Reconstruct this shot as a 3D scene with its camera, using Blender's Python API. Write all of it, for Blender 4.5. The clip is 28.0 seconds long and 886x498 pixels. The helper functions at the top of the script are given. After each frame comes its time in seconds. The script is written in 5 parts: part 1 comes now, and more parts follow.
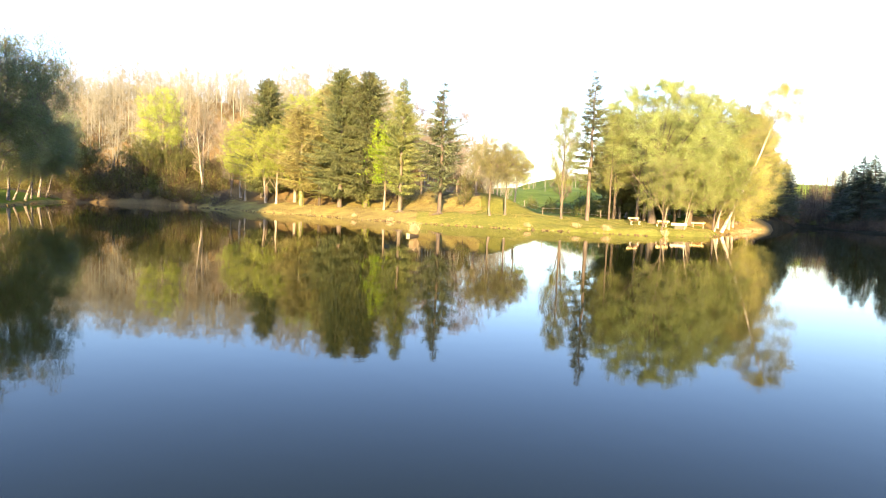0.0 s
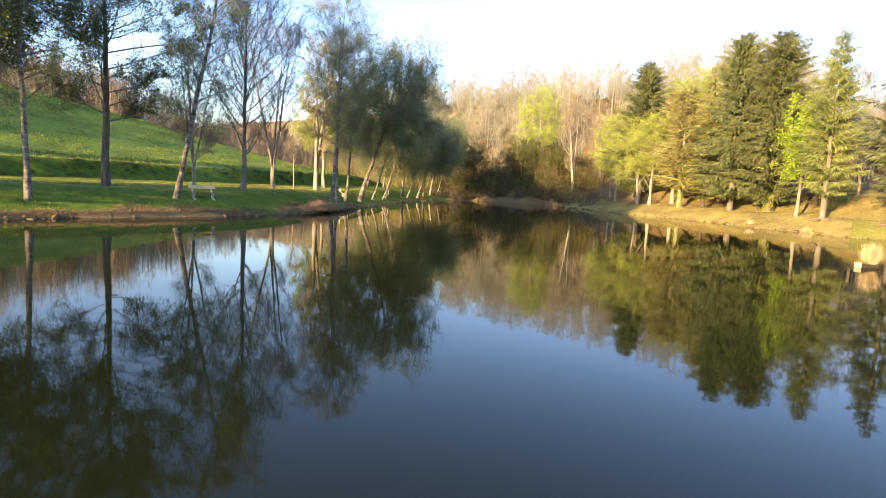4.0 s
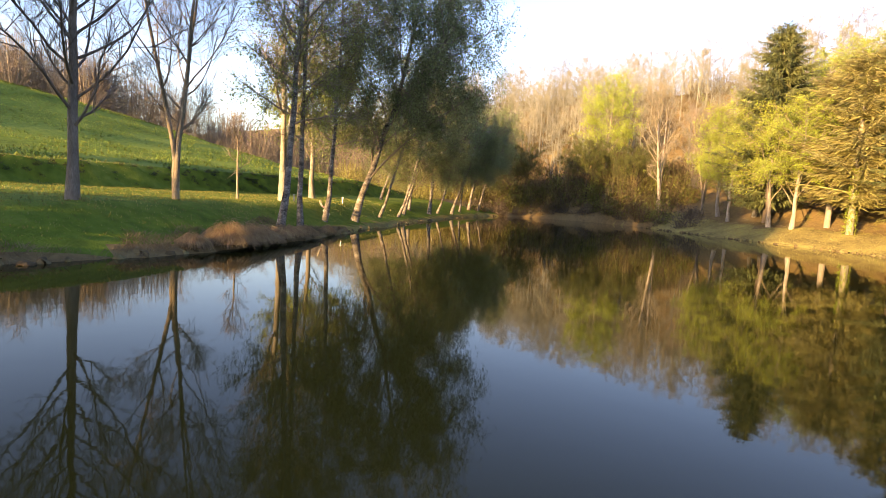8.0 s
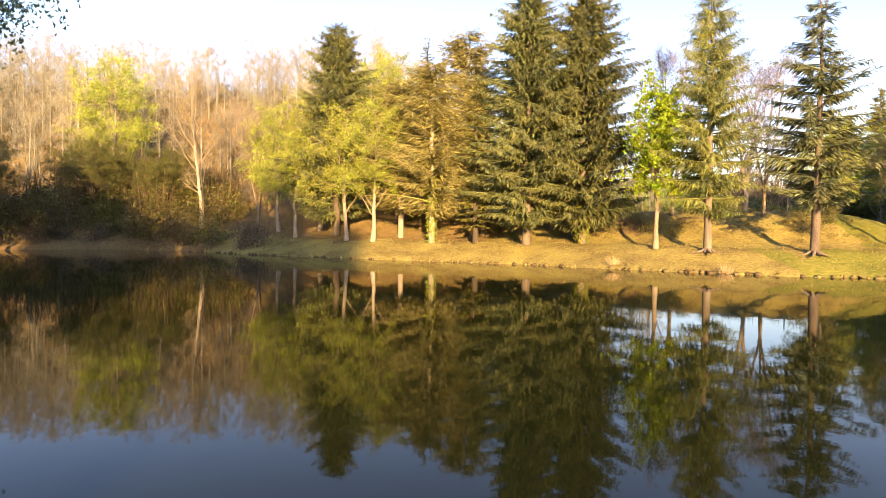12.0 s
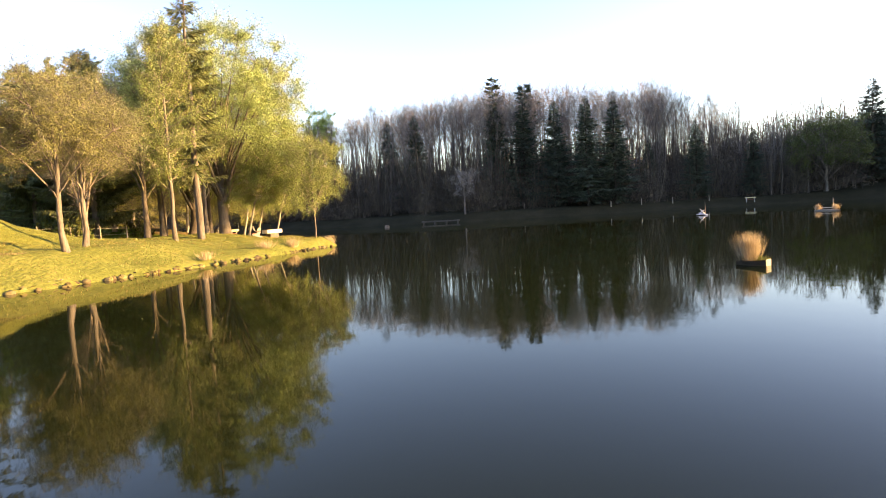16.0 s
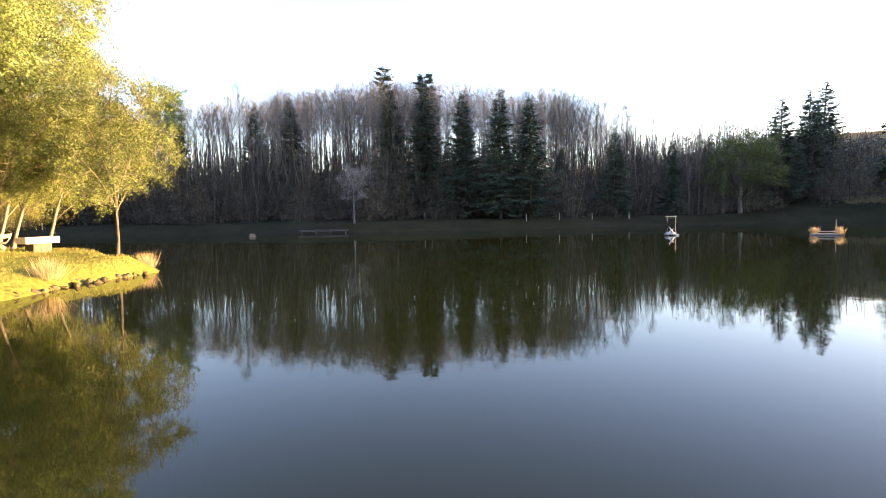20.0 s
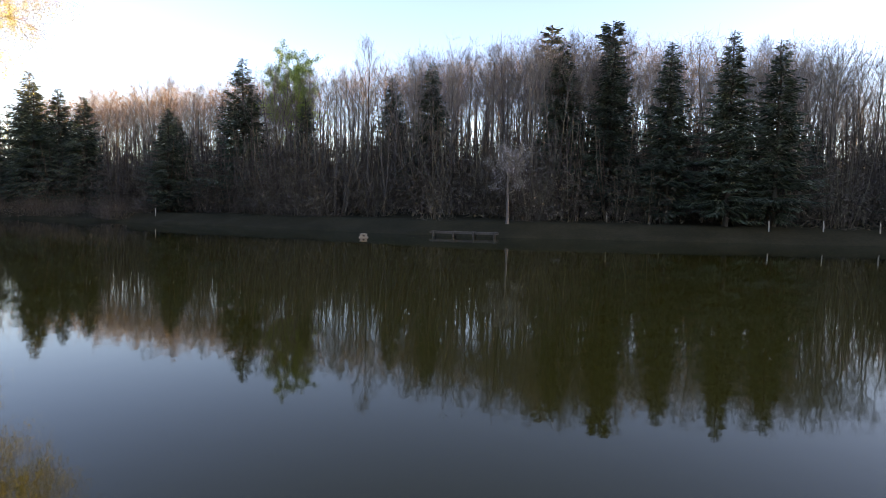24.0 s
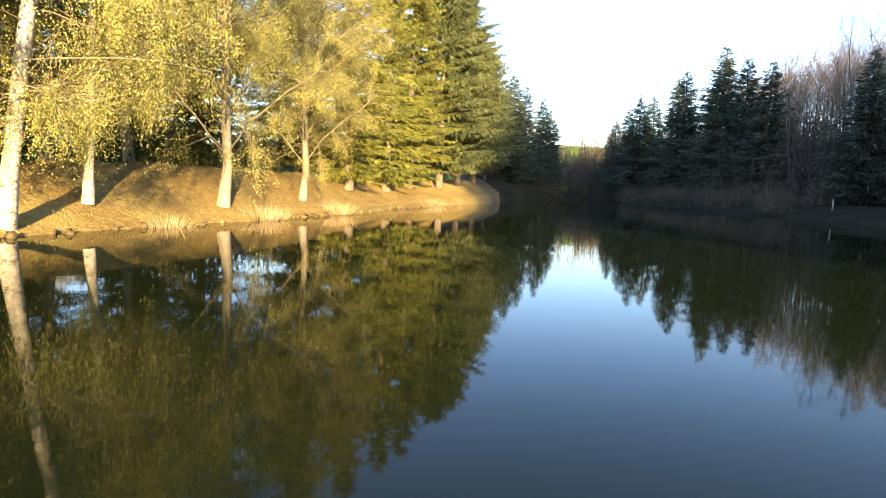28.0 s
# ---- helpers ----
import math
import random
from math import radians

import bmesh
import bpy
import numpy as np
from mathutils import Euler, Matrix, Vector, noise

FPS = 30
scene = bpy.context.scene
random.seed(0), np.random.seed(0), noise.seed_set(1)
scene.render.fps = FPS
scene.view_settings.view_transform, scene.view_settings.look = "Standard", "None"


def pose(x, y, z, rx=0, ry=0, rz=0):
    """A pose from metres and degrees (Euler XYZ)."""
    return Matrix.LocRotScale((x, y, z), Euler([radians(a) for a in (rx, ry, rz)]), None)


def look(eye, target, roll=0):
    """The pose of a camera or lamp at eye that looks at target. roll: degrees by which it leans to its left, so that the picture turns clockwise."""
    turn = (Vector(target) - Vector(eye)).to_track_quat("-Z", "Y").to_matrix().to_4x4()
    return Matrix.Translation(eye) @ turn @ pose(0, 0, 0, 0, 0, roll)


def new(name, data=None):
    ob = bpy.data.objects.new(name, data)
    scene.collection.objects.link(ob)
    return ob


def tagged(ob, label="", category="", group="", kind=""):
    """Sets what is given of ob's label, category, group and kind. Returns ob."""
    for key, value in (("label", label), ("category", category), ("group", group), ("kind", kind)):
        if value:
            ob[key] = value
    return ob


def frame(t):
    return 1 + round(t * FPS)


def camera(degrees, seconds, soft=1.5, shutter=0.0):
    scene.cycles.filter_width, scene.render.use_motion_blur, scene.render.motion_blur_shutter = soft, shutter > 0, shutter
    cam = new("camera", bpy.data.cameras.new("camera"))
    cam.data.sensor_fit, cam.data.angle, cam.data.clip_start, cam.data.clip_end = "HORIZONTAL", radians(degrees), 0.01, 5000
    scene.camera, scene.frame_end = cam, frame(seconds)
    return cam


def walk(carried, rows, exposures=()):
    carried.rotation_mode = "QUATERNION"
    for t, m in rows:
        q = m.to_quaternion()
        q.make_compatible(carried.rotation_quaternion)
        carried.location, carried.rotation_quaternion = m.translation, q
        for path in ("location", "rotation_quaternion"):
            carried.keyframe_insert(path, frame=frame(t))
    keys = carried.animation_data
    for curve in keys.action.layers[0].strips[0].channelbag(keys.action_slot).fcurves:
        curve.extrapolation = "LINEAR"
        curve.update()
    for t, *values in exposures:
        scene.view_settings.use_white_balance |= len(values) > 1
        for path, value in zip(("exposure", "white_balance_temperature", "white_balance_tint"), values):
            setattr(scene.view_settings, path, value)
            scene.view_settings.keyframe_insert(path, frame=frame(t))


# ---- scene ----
FOV = 74.97
cam = camera(FOV, 28.0, soft=0.85)

# seconds, place in metres, heading / pitch / lean in degrees (heading turns left from +Y)
PATH = [
    (0.0, 0.00, 0.00, 2.37, 0.00, -4.38, 2.54),
    (0.5, -0.14, 1.26, 2.45, -0.51, -4.32, 2.58),
    (1.0, -0.33, 2.54, 2.55, -0.89, -4.35, 2.62),
    (1.5, -0.60, 3.87, 2.65, -1.00, -4.34, 2.56),
    (2.0, -0.92, 5.22, 2.75, -1.27, -4.35, 2.63),
    (2.5, -1.24, 6.56, 2.83, -0.44, -4.40, 2.56),
    (3.0, -1.56, 7.91, 2.83, 10.96, -5.01, 2.69),
    (3.5, -1.86, 9.44, 2.72, 28.02, -5.85, 3.00),
    (4.0, -2.38, 11.26, 2.55, 36.15, -6.27, 2.95),
    (4.5, -3.05, 13.23, 2.38, 39.04, -6.36, 3.25),
    (6.5, -10.60, 22.99, 2.39, 41.50, -5.90, 3.38),
    (7.0, -12.79, 25.54, 2.41, 41.48, -5.74, 3.40),
    (7.5, -14.95, 27.86, 2.42, 41.27, -5.56, 3.52),
    (8.0, -17.00, 30.08, 2.41, 39.95, -5.27, 3.66),
    (8.5, -18.92, 32.06, 2.35, 37.00, -4.91, 3.56),
    (9.0, -20.80, 34.05, 2.27, 36.17, -4.60, 3.59),
    (9.5, -22.64, 35.91, 2.19, 35.12, -4.25, 3.54),
    (10.0, -24.30, 37.64, 2.14, 31.97, -3.77, 3.46),
    (10.5, -25.73, 39.05, 2.18, 27.19, -3.44, 3.38),
    (11.0, -26.94, 40.26, 2.27, 16.34, -2.76, 3.19),
    (11.5, -28.07, 40.68, 2.35, 1.03, -2.00, 1.82),
    (12.0, -28.87, 41.06, 2.43, -9.02, -1.89, 0.63),
    (12.5, -29.28, 41.93, 2.52, -22.24, -1.97, -0.60),
    (13.0, -29.26, 43.30, 2.62, -40.19, -2.34, -2.20),
    (13.5, -28.83, 44.67, 2.71, -57.70, -3.17, -3.10),
    (15.5, -23.13, 48.86, 2.31, -79.59, -3.67, -3.44),
    (16.0, -21.02, 49.72, 2.31, -84.86, -3.91, -3.34),
    (16.5, -18.97, 50.62, 2.31, -91.02, -4.12, -3.18),
    (17.0, -16.69, 51.44, 2.29, -91.98, -4.02, -2.66),
    (17.5, -14.40, 52.01, 2.21, -91.98, -3.86, -2.38),
    (18.0, -12.04, 52.42, 2.15, -91.81, -3.70, -1.95),
    (18.5, -9.81, 52.88, 2.12, -94.50, -3.62, -1.82),
    (19.0, -7.37, 53.22, 2.11, -97.32, -3.55, -1.71),
    (19.5, -4.87, 53.50, 2.11, -97.85, -3.45, -1.47),
    (20.0, -2.21, 53.62, 2.12, -98.03, -3.34, -1.04),
    (20.5, 0.42, 53.69, 2.13, -98.09, -3.31, -0.87),
    (22.5, 12.08, 53.75, 2.44, -92.24, -3.56, -0.28),
    (23.0, 15.21, 53.88, 2.33, -85.73, -3.61, 0.56),
    (23.5, 18.34, 54.00, 2.24, -84.01, -3.56, 0.94),
    (24.0, 21.42, 54.18, 2.18, -83.40, -3.55, 1.20),
    (24.5, 24.46, 54.47, 2.17, -80.35, -3.62, 1.47),
    (25.0, 27.42, 54.86, 2.22, -78.32, -3.68, 1.61),
    (25.5, 30.28, 55.47, 2.25, -72.18, -3.96, 1.83),
    (26.0, 33.13, 56.29, 2.28, -66.56, -4.26, 2.17),
    (26.5, 35.97, 57.31, 2.26, -58.64, -4.63, 2.15),
    (27.0, 38.94, 58.49, 2.14, -39.31, -5.59, 3.01),
    (27.5, 41.95, 59.64, 1.97, -27.96, -6.17, 3.14),
    (28.0, 44.85, 60.81, 1.81, -17.02, -6.22, 2.26),
]


def aim(x, y, z, heading, pitch, lean):
    a, b = radians(heading), radians(pitch)
    return look((x, y, z), (x - math.sin(a) * math.cos(b), y + math.cos(a) * math.cos(b), z + math.sin(b)), lean)


walk(cam, [(t, aim(*p)) for t, *p in PATH],
     [(0.0, 2.55, 6850, 20), (4.0, 2.35, 6950, 21), (6.5, 2.30, 7650, 25), (8.0, 2.20, 8150, 28), (13.0, 2.15, 8250, 28), (15.5, 2.39, 8150, 26), (17.0, 2.59, 8150, 26), (20.5, 2.84, 8050, 26),
      (22.6, 2.47, 8300, 27), (23.5, 2.32, 8500, 28), (25.0, 2.12, 8400, 28), (26.0, 1.37, 7800, 26), (26.6, 1.27, 7600, 25), (27.0, 2.00, 7200, 20), (28.0, 2.45, 6800, 15)])

# ---- light ----
SUN_AZ, SUN_EL = 183.0, 12.0          # clockwise from +Y, above the horizon
world = bpy.data.worlds.new("sky")
scene.world = world
world.use_nodes = True
wn = world.node_tree.nodes
sky = wn.new("ShaderNodeTexSky")
sky.sky_type, sky.sun_disc = "NISHITA", False
sky.sun_elevation, sky.sun_rotation = radians(SUN_EL), radians(SUN_AZ)
sky.air_density, sky.dust_density, sky.ozone_density = 1.1, 1.0, 3.0
wn["Background"].inputs[1].default_value = 0.15
sky_tint = wn.new("ShaderNodeHueSaturation")          # shifts the sky's hue slightly and raises its saturation
sky_tint.inputs["Hue"].default_value, sky_tint.inputs["Saturation"].default_value = 0.513, 1.1
world.node_tree.links.new(sky.outputs[0], sky_tint.inputs["Color"])
world.node_tree.links.new(sky_tint.outputs[0], wn["Background"].inputs[0])

sun_data = bpy.data.lights.new("sun", "SUN")
sun_data.energy, sun_data.angle, sun_data.color = 4.4, radians(0.6), (1.0, 0.72, 0.34)
sun = new("sun", sun_data)
sa, se = radians(SUN_AZ), radians(SUN_EL)
sun.matrix_world = look((math.sin(sa) * math.cos(se) * 300, math.cos(sa) * math.cos(se) * 300, math.sin(se) * 300), (0, 0, 0))

# ---- materials ----


def material(name, stops, scale=2.0, detail=6.0, rough=0.85, bump=0.3, bump_scale=None, island=0.0, objvar=0.0,
             translucent=0.0, stretch=(1, 1, 1), coords="Object", fine=0.0, spec=0.3, relief=0.05):
    """A node material: a noise ramp for the colour, variation by object and by piece, and a noise bump."""
    m = bpy.data.materials.new(name)
    m.use_nodes = True
    nt = m.node_tree
    n, link = nt.nodes, nt.links.new
    bsdf = n["Principled BSDF"]
    tc = n.new("ShaderNodeTexCoord")
    mp = n.new("ShaderNodeMapping")
    mp.inputs["Scale"].default_value = stretch
    link(tc.outputs[coords], mp.inputs[0])
    no = n.new("ShaderNodeTexNoise")
    no.inputs["Scale"].default_value, no.inputs["Detail"].default_value = scale, detail
    link(mp.outputs[0], no.inputs["Vector"])
    ramp = n.new("ShaderNodeValToRGB")
    els = ramp.color_ramp.elements
    while len(els) < len(stops):
        els.new(0.5)
    for e, (p, c) in zip(els, stops):
        e.position, e.color = p, (*c, 1)
    fac = no.outputs["Fac"]
    if fine:
        n2 = n.new("ShaderNodeTexNoise")
        n2.inputs["Scale"].default_value, n2.inputs["Detail"].default_value = fine, 4
        link(mp.outputs[0], n2.inputs["Vector"])
        mx = n.new("ShaderNodeMix")
        mx.inputs["Factor"].default_value = 0.45
        link(fac, mx.inputs["A"])
        link(n2.outputs["Fac"], mx.inputs["B"])
        fac = mx.outputs["Result"]
    link(fac, ramp.inputs[0])
    colour = ramp.outputs[0]
    if island or objvar:
        hsv = n.new("ShaderNodeHueSaturation")
        link(colour, hsv.inputs["Color"])
        total = None
        for amount, node, out in ((island, "ShaderNodeNewGeometry", "Random Per Island"), (objvar, "ShaderNodeObjectInfo", "Random")):
            if amount:
                src = n.new(node)
                mr = n.new("ShaderNodeMapRange")
                mr.inputs["To Min"].default_value, mr.inputs["To Max"].default_value = -amount, amount
                link(src.outputs[out], mr.inputs["Value"])
                if total is None:
                    total = mr.outputs[0]
                else:
                    ad = n.new("ShaderNodeMath")
                    link(total, ad.inputs[0])
                    link(mr.outputs[0], ad.inputs[1])
                    total = ad.outputs[0]
        one = n.new("ShaderNodeMath")
        one.inputs[1].default_value = 1.0
        link(total, one.inputs[0])
        link(one.outputs[0], hsv.inputs["Value"])
        hue = n.new("ShaderNodeMath")
        hue.operation = "MULTIPLY_ADD"
        hue.inputs[1].default_value, hue.inputs[2].default_value = 0.06, 0.5
        link(total, hue.inputs[0])
        link(hue.outputs[0], hsv.inputs["Hue"])
        colour = hsv.outputs[0]
    link(colour, bsdf.inputs["Base Color"])
    bsdf.inputs["Roughness"].default_value = rough
    bsdf.inputs["Specular IOR Level"].default_value = spec
    if bump:
        nb = n.new("ShaderNodeTexNoise")
        nb.inputs["Scale"].default_value, nb.inputs["Detail"].default_value = bump_scale or scale * 6, 5
        link(mp.outputs[0], nb.inputs["Vector"])
        b = n.new("ShaderNodeBump")
        b.inputs["Strength"].default_value, b.inputs["Distance"].default_value = bump, relief
        link(nb.outputs["Fac"], b.inputs["Height"])
        link(b.outputs[0], bsdf.inputs["Normal"])
    if translucent:
        tr = n.new("ShaderNodeBsdfTranslucent")
        link(colour, tr.inputs[0])
        ms = n.new("ShaderNodeMixShader")
        ms.inputs[0].default_value = translucent
        link(bsdf.outputs[0], ms.inputs[1])
        link(tr.outputs[0], ms.inputs[2])
        link(ms.outputs[0], n["Material Output"].inputs[0])
    return m


def leafy(name, dark, light, translucent=0.3):
    return material(name, [(0.3, dark), (0.7, light)], scale=0.6, detail=3, rough=0.6, bump=0, island=0.42, objvar=0.12, translucent=translucent)


M = dict(
    bark_grey=material("bark_grey", [(0.3, (0.11, 0.088, 0.065)), (0.7, (0.32, 0.27, 0.21))], 3, 8, bump=0.8, bump_scale=14, objvar=0.2, stretch=(1, 1, 0.3), fine=22),
    bark_brown=material("bark_brown", [(0.3, (0.06, 0.05, 0.04)), (0.7, (0.2, 0.165, 0.13))], 3, 8, bump=0.8, bump_scale=14, objvar=0.2, stretch=(1, 1, 0.3), fine=22),
    bark_pale=material("bark_pale", [(0.3, (0.14, 0.122, 0.095)), (0.7, (0.42, 0.38, 0.31))], 2.5, 8, bump=0.6, bump_scale=12, objvar=0.2, stretch=(1, 1, 0.4), fine=18),
    bark_birch=material("bark_birch", [(0.4, (0.06, 0.052, 0.042)), (0.55, (0.22, 0.2, 0.165)), (0.74, (0.6, 0.57, 0.5))], 3.0, 7, bump=0.6, bump_scale=16, stretch=(0.9, 0.9, 1.5), fine=14),
    bark_white=material("bark_white", [(0.36, (0.12, 0.1, 0.08)), (0.48, (0.5, 0.47, 0.41)), (0.7, (0.78, 0.75, 0.68))], 3.0, 7, bump=0.4, bump_scale=16, stretch=(0.9, 0.9, 1.5), fine=12),
    bark_wood=material("bark_wood", [(0.3, (0.055, 0.044, 0.034)), (0.7, (0.16, 0.13, 0.1))], 3, 8, bump=0.6, bump_scale=14, objvar=0.2, stretch=(1, 1, 0.3), fine=22),
    bark_dark=material("bark_dark", [(0.3, (0.025, 0.02, 0.015)), (0.7, (0.1, 0.08, 0.06))], 3, 8, bump=0.8, bump_scale=14, objvar=0.2, stretch=(1, 1, 0.3), fine=22),
    twig=material("twig", [(0.3, (0.13, 0.108, 0.075)), (0.7, (0.28, 0.24, 0.165))], 0.7, 4, bump=0, island=0.2, objvar=0.12),
    twig_grey=material("twig_grey", [(0.3, (0.105, 0.084, 0.066)), (0.7, (0.25, 0.205, 0.165))], 0.7, 4, bump=0, island=0.2, objvar=0.15),
    leaf_spring=leafy("leaf_spring", (0.12, 0.155, 0.04), (0.285, 0.34, 0.1)),
    leaf_lime=leafy("leaf_lime", (0.16, 0.205, 0.028), (0.36, 0.42, 0.075)),
    leaf_gold=leafy("leaf_gold", (0.21, 0.21, 0.055), (0.43, 0.41, 0.13)),
    leaf_bright=leafy("leaf_bright", (0.16, 0.28, 0.02), (0.34, 0.46, 0.04), 0.5),
    leaf_pale=leafy("leaf_pale", (0.155, 0.195, 0.06), (0.335, 0.395, 0.135)),
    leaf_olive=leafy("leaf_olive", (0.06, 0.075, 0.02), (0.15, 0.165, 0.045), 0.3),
    leaf_birch=leafy("leaf_birch", (0.14, 0.17, 0.05), (0.32, 0.35, 0.11), 0.5),
    needle_fir=leafy("needle_fir", (0.075, 0.095, 0.04), (0.19, 0.21, 0.085), 0.25),
    needle_tan=leafy("needle_tan", (0.17, 0.155, 0.06), (0.34, 0.31, 0.13), 0.25),
    leaf_willow=leafy("leaf_willow", (0.13, 0.17, 0.075), (0.29, 0.34, 0.15), 0.55),
    leaf_bud=leafy("leaf_bud", (0.12, 0.125, 0.045), (0.26, 0.26, 0.095), 0.3),
    needle=leafy("needle", (0.1, 0.11, 0.03), (0.27, 0.265, 0.075), 0.25),
    needle_blue=leafy("needle_blue", (0.065, 0.088, 0.045), (0.16, 0.185, 0.09), 0.2),
    needle_larch=leafy("needle_larch", (0.1, 0.125, 0.04), (0.26, 0.29, 0.095), 0.25),
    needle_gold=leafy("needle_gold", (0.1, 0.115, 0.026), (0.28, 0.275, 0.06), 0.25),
    # conifer needles with shade put into the colour, darker than needle_fir
    needle_shade=leafy("needle_shade", (0.028, 0.042, 0.028), (0.08, 0.1, 0.058), 0.1),
    brush_dark=leafy("brush_dark", (0.06, 0.047, 0.033), (0.15, 0.118, 0.08), 0.1),
    brush_brown=leafy("brush_brown", (0.065, 0.05, 0.024), (0.17, 0.135, 0.062), 0.2),
    brush_green=leafy("brush_green", (0.07, 0.085, 0.018), (0.2, 0.21, 0.05), 0.3),
    twig_warm=material("twig_warm", [(0.3, (0.135, 0.134, 0.105)), (0.7, (0.28, 0.28, 0.22))], 0.05, 4, bump=0, island=0.25),
    wood_dark=material("wood_dark", [(0.3, (0.05, 0.045, 0.035)), (0.7, (0.13, 0.115, 0.09))], 2, 8, bump=0.4, bump_scale=30, stretch=(1, 8, 8), fine=30),
    twig_brown=material("twig_brown", [(0.3, (0.16, 0.125, 0.085)), (0.7, (0.32, 0.26, 0.18))], 0.05, 4, bump=0, island=0.25),
    clay=material("clay", [(0.3, (0.06, 0.045, 0.024)), (0.5, (0.13, 0.1, 0.045)), (0.75, (0.22, 0.19, 0.065))], 1.2, 6, rough=0.95, bump=0.6, bump_scale=12, island=0.3),
    leaf_fresh=leafy("leaf_fresh", (0.18, 0.25, 0.045), (0.36, 0.45, 0.12), 0.4),
    brush_gold=leafy("brush_gold", (0.15, 0.145, 0.04), (0.34, 0.31, 0.1), 0.3),
    # rough growth, near black to carry the terrace face's shade
    bramble_shade=leafy("bramble_shade", (0.02, 0.03, 0.01), (0.055, 0.075, 0.022), 0.15),
    ivy=leafy("ivy", (0.1, 0.14, 0.02), (0.3, 0.34, 0.05), 0.3),
    blossom=leafy("blossom", (0.4, 0.38, 0.34), (0.7, 0.67, 0.62), 0.3),
    dry_reed=material("dry_reed", [(0.3, (0.34, 0.26, 0.145)), (0.7, (0.62, 0.5, 0.31))], 1.5, 4, bump=0, island=0.25, translucent=0.25),
    sedge=material("sedge", [(0.3, (0.1, 0.08, 0.045)), (0.7, (0.24, 0.18, 0.1))], 1.5, 4, bump=0, island=0.3, translucent=0.2),
    tussock=material("tussock", [(0.3, (0.2, 0.135, 0.07)), (0.7, (0.42, 0.3, 0.16))], 1.5, 4, bump=0, island=0.3, translucent=0.2),
    straw=material("straw", [(0.3, (0.16, 0.14, 0.045)), (0.7, (0.36, 0.3, 0.12))], 0.4, 4, bump=0, island=0.3, translucent=0.25),
    blade=material("blade", [(0.3, (0.1, 0.13, 0.025)), (0.7, (0.27, 0.25, 0.07))], 0.25, 4, bump=0, island=0.3, translucent=0.3),
    meadow_blade=material("meadow_blade", [(0.3, (0.05, 0.09, 0.014)), (0.7, (0.2, 0.25, 0.045))], 0.2, 4, bump=0, island=0.35, translucent=0.3),
    wood=material("wood", [(0.3, (0.3, 0.26, 0.19)), (0.7, (0.55, 0.49, 0.38))], 2, 8, bump=0.4, bump_scale=30, stretch=(1, 8, 8), fine=30),
    wood_old=material("wood_old", [(0.3, (0.16, 0.13, 0.1)), (0.7, (0.4, 0.34, 0.26))], 2, 8, bump=0.4, bump_scale=30, stretch=(1, 8, 8), fine=30),
    concrete=material("concrete", [(0.3, (0.36, 0.335, 0.28)), (0.7, (0.56, 0.53, 0.46))], 2, 8, bump=0.3, bump_scale=30, fine=25),
    stone=material("stone", [(0.3, (0.12, 0.1, 0.06)), (0.7, (0.28, 0.24, 0.15))], 2, 8, bump=0.5, bump_scale=10, objvar=0.25, fine=18),
    paint_cream=material("paint_cream", [(0.3, (0.55, 0.45, 0.2)), (0.7, (0.72, 0.62, 0.34))], 3, 6, bump=0.15, stretch=(1, 6, 6), fine=20),
    paint_red=material("paint_red", [(0.3, (0.24, 0.07, 0.04)), (0.7, (0.4, 0.12, 0.07))], 3, 6, bump=0.15, stretch=(1, 6, 6), fine=20),
    white=material("white", [(0.3, (0.6, 0.58, 0.54)), (0.7, (0.8, 0.78, 0.74))], 3, 6, bump=0.1),
)

# ---- the lie of the land ----
LAKE = [(-44, 101.5), (-35, 93.5), (-26, 87.3), (-17, 81.3), (-10, 74.7), (-4, 70.3), (3, 67.3), (12, 64.3), (20, 62.8), (23.1, 62.2),
        (24.7, 63.8), (31.5, 68), (36.5, 76), (40.5, 82), (44.8, 88), (48.8, 93.5), (53, 101), (57, 107.5), (60.5, 113), (68, 121),
        (78, 138), (97, 162), (112, 184), (118, 180), (112, 165), (107, 150), (103, 136), (97, 112), (91, 92), (84, 76), (78, 64), (76, 55),
        (76.5, 44), (77, 30), (79, 12), (80, -8), (76, -24), (60, -40), (20, -52), (-10, -46), (-27, -25), (-33, 0), (-34, 20),
        (-34.3, 33), (-35, 38), (-37, 43), (-43, 53), (-49.5, 64.5), (-57, 79), (-63, 94), (-63, 103), (-54, 107)]


def lake_distance(x, y):
    """Distance to the waterline, positive on land."""
    p = np.array(LAKE, float)
    best = np.full(x.shape, 1e9)
    inside = np.zeros(x.shape, bool)
    for (ax, ay), (bx, by) in zip(p, np.roll(p, -1, 0)):
        dx, dy = bx - ax, by - ay
        t = np.clip(((x - ax) * dx + (y - ay) * dy) / (dx * dx + dy * dy), 0, 1)
        best = np.minimum(best, np.hypot(x - ax - t * dx, y - ay - t * dy))
        cross = (ay > y) != (by > y)
        with np.errstate(divide="ignore", invalid="ignore"):
            inside ^= cross & (x < (bx - ax) * (y - ay) / (by - ay) + ax)
    return np.where(inside, -best, best)


def smooth(a, b, v):
    t = np.clip((v - a) / (b - a), 0, 1)
    return t * t * (3 - 2 * t)


